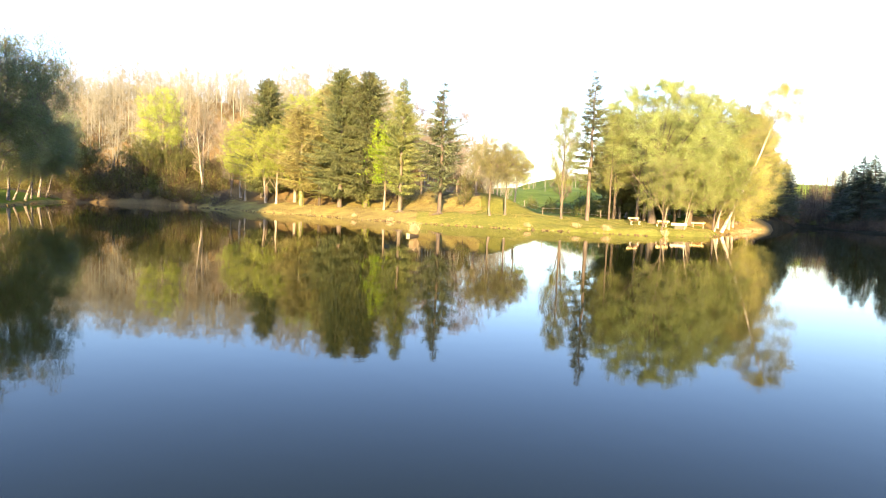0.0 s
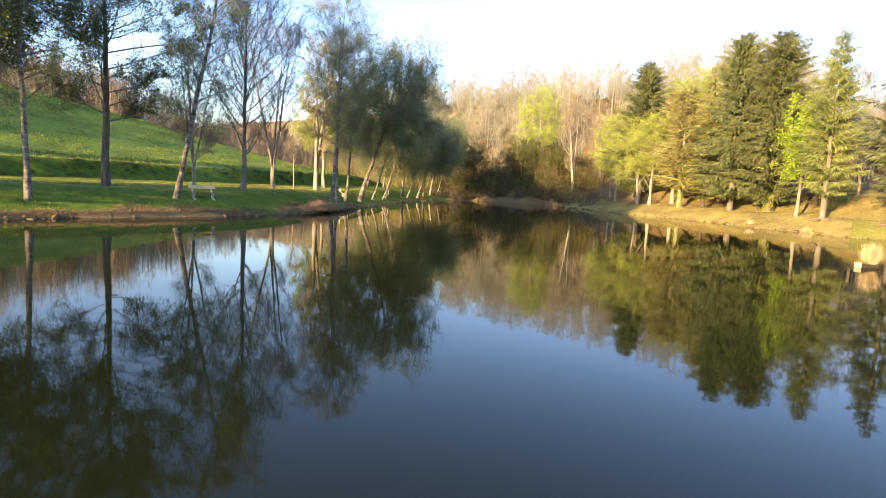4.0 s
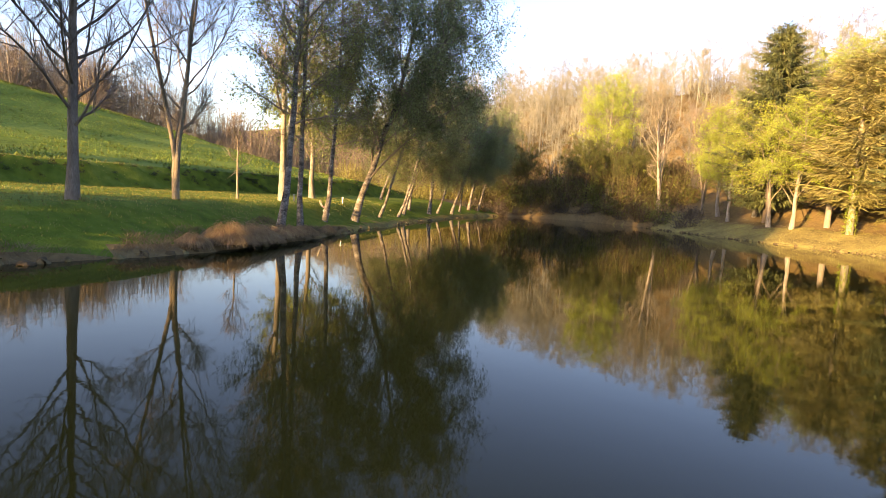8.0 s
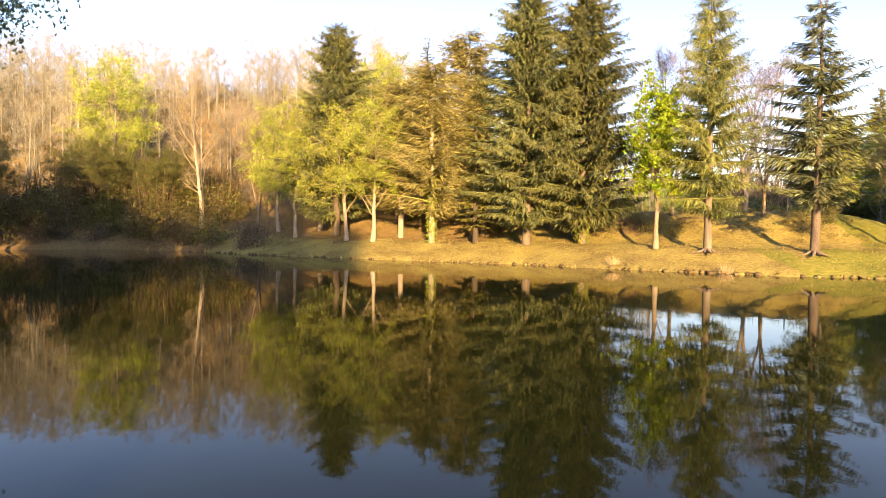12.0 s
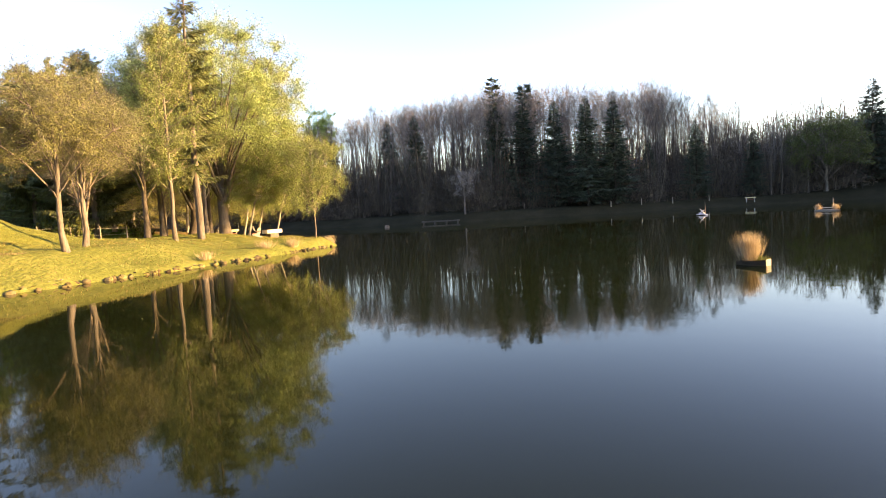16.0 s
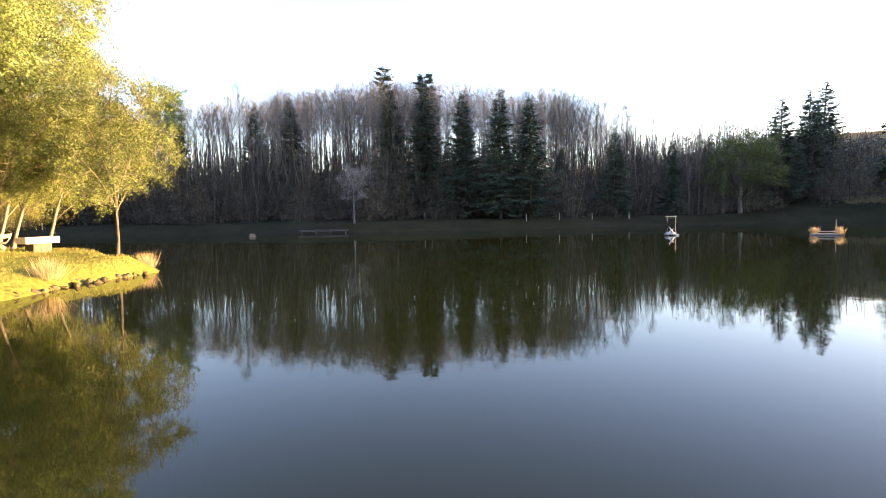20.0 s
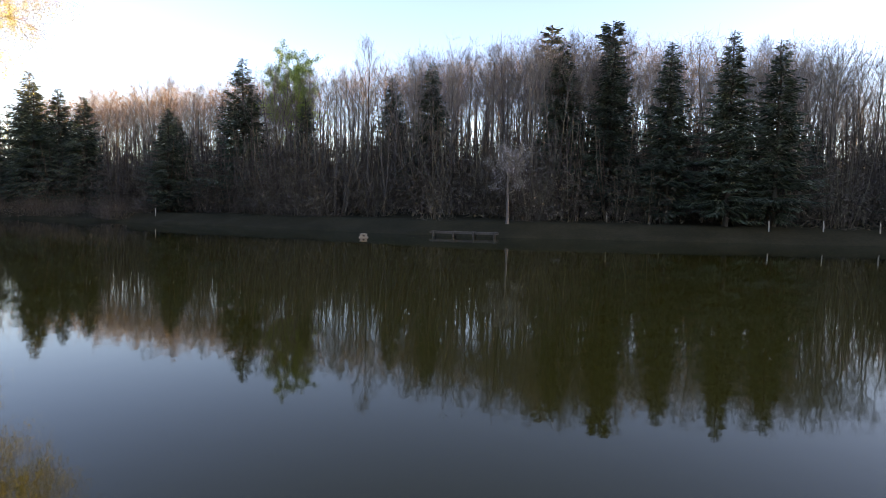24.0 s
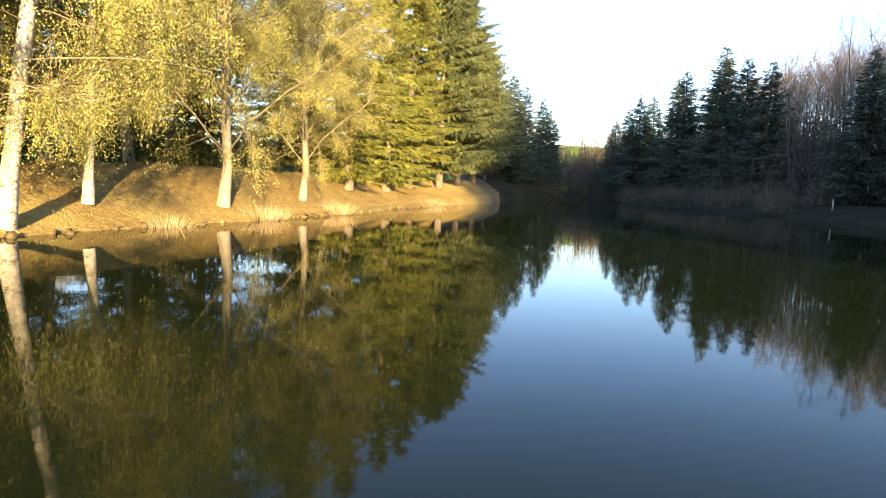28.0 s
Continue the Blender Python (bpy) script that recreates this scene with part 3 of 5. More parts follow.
def tree_thing(name, label, category, group, pieces, x, y, size=1.0, turn=0.0, sink=0.06):
    """A tree thing: an Empty at its foot with its parts."""
    ob = new(name)
    tagged(ob, label, category, group)
    for pname, me, plabel in pieces:
        part(pname, me, None, ob, plabel)
    ob.matrix_basis = Matrix.Translation((x, y, ground_at(x, y) - sink)) @ Matrix.Rotation(radians(turn), 4, "Z") @ Matrix.Scale(size, 4)
    return ob


def leaf_shape(rng, twigs, count, size, spread, name, mat, droop=0.0, hang=0.0):
    """Leaves set along the twigs; hang lets them trail down in strands below the twigs."""
    s = Shape()
    k = rng.integers(0, len(twigs), count)
    u = rng.uniform(0.1, 1.0, count)
    if hang:
        u = (np.floor(u * 3) + 0.5) / 3
    p = twigs[k, 0] + (twigs[k, 1] - twigs[k, 0]) * u[:, None]
    if hang:
        far = hang * (0.4 + 0.6 * np.sin(k * 12.9 + np.floor(u * 3) * 4.1) ** 2)
        p[:, 2] -= far * rng.uniform(0, 1, count)
    leaves(s, rng, p, size, spread, droop)
    return s.mesh(name, mat)


def kit_broad(seed, bark, twig, leaf=None, count=0, size=0.16, scatter_by=0.1, droop=0.0, hang=0.0, **kw):
    rng = np.random.default_rng(seed)
    trunk, crown, twigs = broadleaf(rng, **kw)
    pieces = [("trunk", trunk.mesh("trunk", M[bark]), ""), ("limb_work", crown.mesh("limb_work", M[twig]), "")]
    if leaf:
        pieces.append(("crown", leaf_shape(rng, twigs, count, size, scatter_by, "crown", M[leaf], droop, hang), ""))
    return pieces


def kit_crown(seed, bark, twig, leaf, count, size, scatter_by=0.1, sag=0.0, hang=0.0, **kw):
    rng = np.random.default_rng(seed)
    trunk, crown, twigs = crowned(rng, **kw)
    return [("trunk", trunk.mesh("trunk", M[bark]), ""), ("limb_work", crown.mesh("limb_work", M[twig]), ""),
            ("crown", leaf_shape(rng, twigs, count, size, scatter_by, "crown", M[leaf], sag, hang), "")]


def kit_fir(seed, bark, needle, **kw):
    trunk, boughs = conifer(np.random.default_rng(seed), **kw)
    return [("trunk", trunk.mesh("trunk", M[bark]), ""), ("crown", boughs.mesh("crown", M[needle]), "")]


# kits: heights are true; repeats share their meshes
KIT = dict(
    fir_dense=kit_fir(1, "bark_brown", "needle_fir", height=20, girth=0.34, base=0.1, radius=5.9, step=0.42, whorl=7, droop=0.15, dense=0.95, spray=0.42, power=0.55, ragged=0.3, hang=1.0, per=46, wide=0.17),
    fir_dense_b=kit_fir(2, "bark_brown", "needle_fir", height=19.5, girth=0.36, base=0.09, radius=6.2, step=0.44, whorl=7, droop=0.12, dense=0.95, spray=0.42, power=0.55, ragged=0.3, hang=1.0, per=46, wide=0.17),
    spruce_thin=kit_fir(3, "bark_brown", "needle_blue", height=17, girth=0.26, base=0.2, radius=4.3, step=0.5, whorl=6, droop=0.1, dense=0.9, spray=0.44, hang=0.7, ragged=0.45, per=30, wide=0.17),
    spruce_lone=kit_fir(4, "bark_brown", "needle_fir", height=18, girth=0.24, base=0.24, radius=3.1, step=0.55, whorl=6, droop=0.12, dense=0.9, spray=0.4, hang=0.7, ragged=0.4, per=40, wide=0.17),
    larch=kit_fir(5, "bark_brown", "needle_larch", height=18, girth=0.26, base=0.16, radius=4.2, step=0.4, whorl=7, droop=0.14, dense=0.9, spray=0.36, hang=1.3, power=0.62, per=38, wide=0.11),
    fir_hill=kit_fir(6, "bark_dark", "needle", height=14, girth=0.25, base=0.1, radius=2.6, step=0.5, whorl=7, droop=0.2, dense=0.9, spray=0.36, per=26, wide=0.18),
    # two firs whose dark needle colour carries the shade they stand in
    fir_shade=kit_fir(7, "bark_dark", "needle_shade", height=20, girth=0.3, base=0.06, radius=5.0, step=0.36, whorl=7, droop=0.22, dense=0.9, spray=0.6, ragged=0.3, per=11, wide=0.2, hang=0.4),
    fir_shade_b=kit_fir(8, "bark_dark", "needle_shade", height=18, girth=0.3, base=0.05, radius=5.4, step=0.38, whorl=7, droop=0.22, dense=0.9, spray=0.6, ragged=0.3, per=10, wide=0.2, hang=0.4),
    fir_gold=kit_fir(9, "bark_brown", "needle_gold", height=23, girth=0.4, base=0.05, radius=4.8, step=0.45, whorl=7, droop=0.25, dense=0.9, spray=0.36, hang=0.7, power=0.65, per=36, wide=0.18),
    pine=kit_fir(10, "bark_dark", "needle_shade", height=24, girth=0.3, base=0.35, radius=3.0, step=0.6, whorl=7, droop=-0.1, dense=0.9, spray=0.7, power=0.4, ragged=0.5, per=10),
    chestnut=kit_crown(11, "bark_grey", "twig_grey", "leaf_bright", 9000, 0.13, 0.14, height=12.5, girth=0.16, bole=2.0, wide=2.5, mains=16, tips=150, sprigs=6, sprig_len=0.7, fan=0.9, low=-0.8, hollow=0.2, uneven=0.3, stout=0.3),
    bare_big=kit_broad(12, "bark_grey", "twig_grey", height=16, girth=0.18, base=0.17, spread=6.6, limbs=44, twigs=12, sprigs=18, tilt=1.15, lift=0.1, fine=0.8),
    bare_mid=kit_broad(13, "bark_grey", "twig_grey", height=12.5, girth=0.12, base=0.2, spread=4.2, limbs=36, twigs=10, sprigs=18, tilt=1.0, lift=0.14, forks=3, fine=0.7, fan=0.17),
    bare_pale=kit_broad(14, "bark_pale", "twig", height=16, girth=0.28, base=0.22, spread=5.0, limbs=26, twigs=9, sprigs=12, tilt=1.4, lift=0.1, forks=2, fine=1.3),
    bare_warm=kit_fir(15, "bark_pale", "needle_tan", height=15, girth=0.27, base=0.17, radius=4.8, step=0.4, whorl=7, droop=0.05, dense=0.9, spray=0.5, power=0.42, ragged=0.5, hang=0.5, per=40, wide=0.1),
    spring_a=kit_crown(16, "bark_pale", "twig", "leaf_lime", 27000, 0.078, 0.12, height=15, girth=0.22, bole=2.4, wide=4.4, mains=18, tips=240, sprigs=12, fan=0.85, low=-0.75, hollow=0.3, uneven=0.28, stout=0.3),
    spring_b=kit_crown(17, "bark_pale", "twig", "leaf_lime", 22000, 0.078, 0.12, height=13, girth=0.2, bole=2.2, wide=3.8, mains=16, tips=210, sprigs=12, fan=0.85, low=-0.75, hollow=0.3, uneven=0.28, stout=0.3),
    dome=kit_crown(18, "bark_brown", "bark_brown", "leaf_pale", 170000, 0.06, 0.13, height=19, girth=0.42, bole=2.6, wide=8.4, mains=24, tips=640, sprigs=12, sprig_len=1.0, fan=0.35, low=-0.62, hollow=0.55, uneven=0.1),
    tip_tree=kit_crown(19, "bark_brown", "twig", "leaf_spring", 44000, 0.048, 0.11, height=10.6, girth=0.085, bole=2.1, wide=3.3, mains=16, tips=220, sprigs=12, sprig_len=0.8, fan=0.85, low=-0.8, hollow=0.3, uneven=0.22, stout=0.35),
    slim=kit_broad(41, "bark_wood", "twig", "leaf_spring", 26000, 0.05, 0.1, height=14, girth=0.115, base=0.25, spread=2.4, limbs=34, twigs=8, sprigs=6, tilt=0.6),
    birch=kit_broad(20, "bark_birch", "twig_grey", "leaf_birch", 20000, 0.05, 0.1, 1.2, 0.6, height=18, girth=0.14, base=0.28, spread=4.0, limbs=32, twigs=9, sprigs=12, tilt=1.1, lift=-0.02, lean=(0.06, 0.0), fine=0.7),
    birch_lean=kit_broad(21, "bark_birch", "twig_grey", "leaf_birch", 18000, 0.05, 0.1, 1.2, 0.6, height=16, girth=0.14, base=0.26, spread=3.6, limbs=28, twigs=9, sprigs=12, tilt=1.0, lift=-0.02, lean=(0.26, 0.0), fine=0.7),
    birch_gold=kit_broad(42, "bark_white", "twig", "leaf_gold", 240000, 0.023, 0.05, 1.6, 0.9, height=17, girth=0.155, base=0.16, spread=4.6, limbs=50, twigs=10, sprigs=12, tilt=0.35, lift=-0.07, lean=(0.38, 0.0), fine=0.6, stout=0.14),
    willow=kit_crown(22, "bark_birch", "twig_grey", "leaf_willow", 110000, 0.054, 0.1, 1.1, 1.3, height=15.5, girth=0.19, bole=2.3, wide=5.2, mains=20, tips=420, sprigs=12, sprig_len=1.0, fan=0.85, low=-0.8, hollow=0.3, droop=0.5, uneven=0.22, lean=(0.3, 0.0), stout=0.28),
    gold_tree=kit_crown(23, "bark_pale", "twig", "leaf_gold", 170000, 0.034, 0.08, 0.8, 0.4, height=16.5, girth=0.22, bole=1.5, wide=5.6, mains=24, tips=460, sprigs=14, sprig_len=1.0, fan=0.9, low=-0.9, hollow=0.35, droop=0.3, uneven=0.25, stout=0.25),
    old_tree=kit_broad(40, "bark_brown", "twig_grey", "leaf_olive", 110000, 0.062, 0.14, height=21, girth=0.25, base=0.24, spread=9.0, limbs=46, twigs=11, sprigs=10, tilt=0.55, lift=0.06, stout=0.26),
    budding=kit_crown(44, "bark_brown", "bark_brown", "leaf_bud", 40000, 0.038, 0.1, height=10.2, girth=0.15, bole=3.0, wide=3.7, mains=16, tips=230, sprigs=16, sprig_len=0.8, fan=0.75, low=-0.7, hollow=0.3, stout=0.3),
    birch_slim=kit_broad(45, "bark_white", "twig", "leaf_gold", 70000, 0.025, 0.05, 1.6, 0.9, height=15, girth=0.14, base=0.22, spread=3.6, limbs=34, twigs=9, sprigs=11, tilt=0.5, lift=-0.05, lean=(0.05, 0.0), fine=0.6, stout=0.2),
    grove=kit_crown(46, "bark_brown", "twig", "leaf_spring", 36000, 0.055, 0.12, height=15, girth=0.22, bole=2.8, wide=4.2, mains=16, tips=220, sprigs=12, fan=0.8, low=-0.75, hollow=0.3, uneven=0.25, stout=0.35),
    grove_lean=kit_crown(47, "bark_pale", "twig", "leaf_spring", 40000, 0.05, 0.11, height=10, girth=0.11, bole=2.0, wide=3.4, mains=14, tips=200, sprigs=12, sprig_len=0.8, fan=0.8, low=-0.8, hollow=0.3, lean=(0.28, 0.0), stout=0.35),
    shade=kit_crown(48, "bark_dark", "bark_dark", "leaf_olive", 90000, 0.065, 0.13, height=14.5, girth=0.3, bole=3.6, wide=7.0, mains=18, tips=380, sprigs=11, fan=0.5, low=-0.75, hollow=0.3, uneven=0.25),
    sapling=kit_broad(24, "bark_grey", "twig_grey", height=4.5, girth=0.05, base=0.4, spread=1.1, limbs=10, twigs=5, sprigs=5, tilt=1.0),
    bare_tall=kit_broad(25, "bark_wood", "twig_grey", height=23, girth=0.17, base=0.45, spread=3.2, limbs=15, twigs=7, sprigs=20, tilt=2.0, lift=0.12, fine=0.5, twig_len=0.9),
    bare_tall_b=kit_broad(26, "bark_wood", "twig_grey", height=22, girth=0.16, base=0.42, spread=3.6, limbs=16, twigs=7, sprigs=20, tilt=1.8, lift=0.12, forks=2, fine=0.5, twig_len=0.9),
    shrub=kit_broad(27, "bark_dark", "twig_grey", "leaf_olive", 4200, 0.1, 0.14, height=5.5, girth=0.1, base=0.05, spread=2.8, limbs=18, twigs=7, sprigs=8, tilt=0.9, forks=3),
    bush_white=kit_broad(28, "bark_grey", "twig_grey", "blossom", 2600, 0.05, 0.1, height=8, girth=0.14, base=0.4, spread=3.4, limbs=18, twigs=8, sprigs=9, tilt=0.4),
    green_tall=kit_crown(29, "bark_grey", "twig_grey", "leaf_fresh", 40000, 0.1, 0.18, height=23, girth=0.25, bole=9.0, wide=4.4, mains=16, tips=230, sprigs=9, fan=0.9, low=-0.8, hollow=0.3, uneven=0.3),
    round_green=kit_crown(30, "bark_grey", "twig_grey", "leaf_olive", 30000, 0.11, 0.2, height=14, girth=0.3, bole=1.4, wide=7.2, mains=16, tips=260, sprigs=8, fan=0.5, low=-0.7),
)

NAMES = dict(
    fir=("fir_tree", "fir tree"), spruce=("spruce_tree", "spruce tree"), larch=("larch_tree", "larch tree"), pine=("pine_tree", "pine tree"),
    chestnut=("chestnut_tree", "tree"), bare=("bare_tree", "tree"), spring=("leafing_tree", "tree"), dome=("round_crowned_tree", "tree"),
    tip=("young_tree", "tree"), birch=("birch_tree", "birch tree"), willow=("willow_tree", "willow tree"), gold=("golden_tree", "tree"),
    sapling=("sapling", "sapling"), budding=("budding_tree", "tree"), grove=("leafing_tree", "tree"), shade=("old_tree", "tree"), old=("old_tree", "tree"), slim=("leafing_tree", "tree"), shrub=("shrub", "shrub"), bush=("blossoming_tree", "tree"), green=("leafing_tree", "tree"), round=("round_crowned_tree", "tree"))


def plant(kit, x, y, label, size=1.0, turn=None, group=""):
    name, cat = NAMES[kit.split("_")[0]]
    turn = (x * 37 + y * 91) % 360 if turn is None else turn
    return tree_thing(name, label, cat, group, KIT[kit], x, y, size, turn)



NB = "trees on the north bank"
plant("fir_dense", -15.4, 84.6, "tall dense dark green fir on the sunny bank", 1.0, group=NB)
plant("fir_dense_b", -11.4, 83.2, "tall broad dark green fir with ivy at its foot", 1.0, group=NB)
plant("fir_hill", -18.9, 87.2, "narrow fir with a bare lower trunk", 0.95, group=NB)
plant("chestnut", -8.2, 78.0, "slender tree with bright fresh green leaves", 1.0, group=NB)
plant("larch", -5.9, 75.6, "feathery light green conifer with a bare brown trunk", 0.98, group=NB)
plant("spruce_thin", -0.7, 72.6, "open-branched dark spruce with a bare lower trunk", 0.98, group=NB)
plant("bare_warm", -22.2, 89.2, "brown-twigged tree with an ivy-covered trunk", 1.0, group=NB)
plant("spring_a", -27.0, 92.6, "yellow-green leafing tree with a crooked white trunk", 0.85, group=NB)
plant("bare_warm", -24.4, 94.1, "brown-green tree with fine twigs", 0.95, group=NB)
plant("spring_b", -29.3, 94.6, "yellow-green leafing tree with a pale trunk", 1.0, group=NB)
plant("spring_b", -32.0, 101, "yellow-green leafing tree with a pale trunk", 1.1, group=NB)
plant("spring_b", -34.3, 99.5, "yellow-green leafing tree with a pale trunk", 0.85, group=NB)
plant("spring_a", -36.3, 103, "yellow-green leafing tree with a pale trunk", 0.9, group=NB)
plant("bare_mid", -38.6, 104.5, "bare many-stemmed tree on the bank", 1.0, group=NB)
plant("bare_pale", -44.9, 107, "large bare tree with pale spreading limbs", 0.95, group=NB)
plant("spring_a", -58, 118, "bright yellow-green tree at the wood's edge", 1.2, group=NB)
plant("fir_dense", -30.3, 98.2, "dark fir rising above the leafing trees", 1.02, group=NB)
plant("bare_warm", -18, 95, "brown-twigged tree behind the bank", 1.15, group=NB)
plant("fir_hill", -21.5, 99, "olive conifer behind the leafing trees", 1.25, group=NB)
plant("fir_dense", -12.5, 92, "dark fir standing behind the bank", 0.85, group=NB)
plant("fir_hill", -17.5, 90.5, "narrow fir behind the bank", 1.0, group=NB)
plant("bare_mid", -3.5, 84, "bare tree behind the bank", 1.0, group=NB)
plant("bare_mid", 1.5, 80, "bare tree behind the bank", 0.9, group=NB)
plant("bare_pale", 4.5, 86, "pale bare tree behind the bank", 0.7, group=NB)
plant("spring_b", 10, 84, "small leafing tree behind the bank", 0.7, group=NB)
plant("shrub", 2.5, 76, "low green shrub on the slope", 0.6, group=NB)
plant("budding", 5.5, 70.6, "round olive-brown budding tree with a bare trunk", 0.95, group=NB)
plant("budding", 7.4, 71.0, "round olive-brown budding tree with fine twigs", 0.9, group=NB)
plant("slim", 14.1, 69.9, "slender leafing tree with a thin trunk", 1.0, group=NB)
plant("spruce_lone", 17.2, 69.8, "tall thin ragged spruce on the spit", 1.0, group=NB)
plant("slim", 20.3, 71.5, "slim leafing tree on the spit", 0.95, group=NB)
plant("dome", 25.9, 72.2, "large round-crowned tree in pale spring leaf", 0.96, 30, group=NB)
plant("dome", 33.2, 79.0, "round-crowned tree in pale spring leaf", 0.98, 160, group=NB)
plant("grove", 29.0, 76.0, "brown-trunked tree in yellow-green leaf on the spit", 0.9, group=NB)
for x, y, k in ((27.0, 78.4, 0.95), (30.5, 80.3, 1.0), (28.4, 74.8, 0.9), (24.2, 73.0, 0.85), (33.2, 83.6, 1.0)):
    plant("grove", x, y, "brown-trunked tree in yellow-green leaf on the spit", k, group=NB)
plant("grove_lean", 26.8, 70.6, "thin pale tree leaning towards the water", 0.9, -75, group=NB)
plant("grove_lean", 29.6, 71.0, "thin tree leaning under the larger crowns", 0.8, -50, group=NB)
plant("grove_lean", 28.6, 68.9, "small leafing tree leaning on the spit", 0.8, -80, group=NB)
plant("grove_lean", 34.9, 74.7, "small leafing tree leaning over the spit's eastern edge", 0.95, -30, group=NB)
plant("grove", 35.6, 76.6, "brown-trunked tree in yellow-green leaf on the spit", 0.72, group=NB)
plant("tip_tree", 24.0, 63.9, "young yellow-green tree at the end of the spit", 0.82, group=NB)
plant("grove", 22.5, 77, "brown-trunked leafing tree behind the spit's front row", 0.95, group=NB)
plant("fir_dense", 25, 83, "dark conifer behind the leafing trees", 0.8, group=NB)
plant("bare_mid", 15.5, 77, "bare tree at the meadow's edge", 0.8, group=NB)
for x, y, s in ((-27, 104, 1.05), (-24, 110, 1.1)):
    plant("spring_a", x, y, "yellow-green leafing tree at the foot of the hill", s, group=NB)
EB = "trees on the east side of the spit"
plant("birch_gold", 38.0, 79.3, "white birch with hanging golden twigs leaning over the water", 1.22, -54, group=EB)
plant("birch_slim", 39.1, 82.8, "slim white birch with hanging golden twigs", 0.95, -15, group=EB)
plant("gold_tree", 43.0, 87.7, "broad tree in golden young leaf", 1.0, group=EB)
plant("gold_tree", 36.0, 89.0, "tree in golden young leaf", 0.95, 90, group=EB)
plant("gold_tree", 46.7, 93.9, "tree in golden young leaf", 0.9, 200, group=EB)
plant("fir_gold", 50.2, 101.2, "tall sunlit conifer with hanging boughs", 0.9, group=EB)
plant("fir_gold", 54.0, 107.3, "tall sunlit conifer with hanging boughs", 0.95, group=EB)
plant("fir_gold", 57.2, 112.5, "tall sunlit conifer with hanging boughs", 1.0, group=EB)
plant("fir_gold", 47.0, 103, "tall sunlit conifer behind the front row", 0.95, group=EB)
plant("fir_dense", 61.5, 117.5, "tall dark green conifer on the shore", 1.1, group=EB)
plant("fir_dense", 65.0, 122.5, "tall dark green conifer on the shore", 1.1, group=EB)
plant("fir_dense_b", 70.0, 131, "tall dark green conifer on the shore", 1.0, group=EB)
plant("fir_dense", 74.5, 139, "dark conifer near the far end of the water", 0.9, group=EB)
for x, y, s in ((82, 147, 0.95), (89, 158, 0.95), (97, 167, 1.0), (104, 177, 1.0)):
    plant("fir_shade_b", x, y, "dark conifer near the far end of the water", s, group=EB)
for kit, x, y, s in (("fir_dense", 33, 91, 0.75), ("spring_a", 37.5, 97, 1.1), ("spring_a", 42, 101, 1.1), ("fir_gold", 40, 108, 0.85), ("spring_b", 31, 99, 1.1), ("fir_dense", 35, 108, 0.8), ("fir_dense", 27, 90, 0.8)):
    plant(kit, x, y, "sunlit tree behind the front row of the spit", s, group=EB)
plant("shrub", 48, 110, "olive shrub under the conifers", 0.8, group=EB)
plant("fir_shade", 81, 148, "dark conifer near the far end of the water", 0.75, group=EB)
# dark trees added to deepen the shade in the lake's corner
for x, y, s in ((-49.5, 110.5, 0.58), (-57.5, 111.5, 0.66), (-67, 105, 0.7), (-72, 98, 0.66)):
    plant("shade", x, y, "low dark spreading tree added to deepen the corner's shade", s, group=NB)
WB = "trees on the west bank"
plant("birch", -36.3, 22.3, "slim birch with white bark on the shaded lawn", 0.95, group=WB)
plant("old_tree", -40.5, 27.8, "tall dark tree with a wide olive crown on the lawn", 0.85, 100, group=WB)
plant("birch_lean", -36.9, 30.3, "leaning birch at the water's edge", 1.05, 10, group=WB)
plant("bare_big", -40.0, 37.2, "bare forked tree on the lawn", 0.95, 0, group=WB)
plant("bare_mid", -43.4, 42.4, "small bare tree on the lawn", 1.05, group=WB)
plant("sapling", -46.9, 47.5, "thin young tree on the lawn", 1.0, group=WB)
plant("bare_mid", -39.5, 33, "thin bare tree behind the bench", 0.75, 50, group=WB)
plant("birch", -39.3, 45.2, "birch with white bark at the water's edge", 1.0, 40, group=WB)
plant("birch", -40.8, 47.4, "dark-trunked birch at the water's edge", 0.9, 160, group=WB)
plant("birch", -43.6, 51.1, "birch leaning at the water's edge", 0.9, 20, group=WB)
plant("bare_pale", -48.0, 51.2, "pale thick-trunked tree in early leaf", 0.9, group=WB)
plant("spring_a", -56, 59.5, "pale-trunked tree in early leaf", 0.95, group=WB)
plant("willow", -45.5, 55.0, "leaning tree with a dense olive-green crown", 1.14, 15, group=WB)
plant("birch_lean", -48.5, 60.0, "thin tree leaning over the water", 0.7, 30, group=WB)
for k, (x, y) in enumerate(((-50.5, 64.0), (-52.3, 66.5), (-54.5, 69.5), (-55.5, 73.5), (-57.5, 77.0), (-58.8, 81.0), (-60.8, 85.0), (-62.5, 89.0), (-64.5, 93.5), (-61, 72), (-65, 80))):
    plant(("birch_lean", "willow", "birch", "willow")[k % 4], x, y, ("slender tree leaning over the water", "olive-green leaning tree on the bank", "slender birch on the bank", "olive-green tree on the bank")[k % 4], 0.72 + 0.05 * (k % 3) + 0.2 * (k % 4 == 3), (40 + 25 * k) % 120, group=WB)
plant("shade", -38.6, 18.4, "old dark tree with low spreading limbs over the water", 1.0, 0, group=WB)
# enlarged shrubs out of view, added to throw shade on the west bank
plant("shrub", -39, 4, "unseen enlarged shrub added to shade the west bank", 3.0, 200, group=WB)
plant("shrub", -42, -6, "unseen enlarged shrub added to shade the west bank", 3.2, 100, group=WB)
ES = "trees on the shaded east shore"
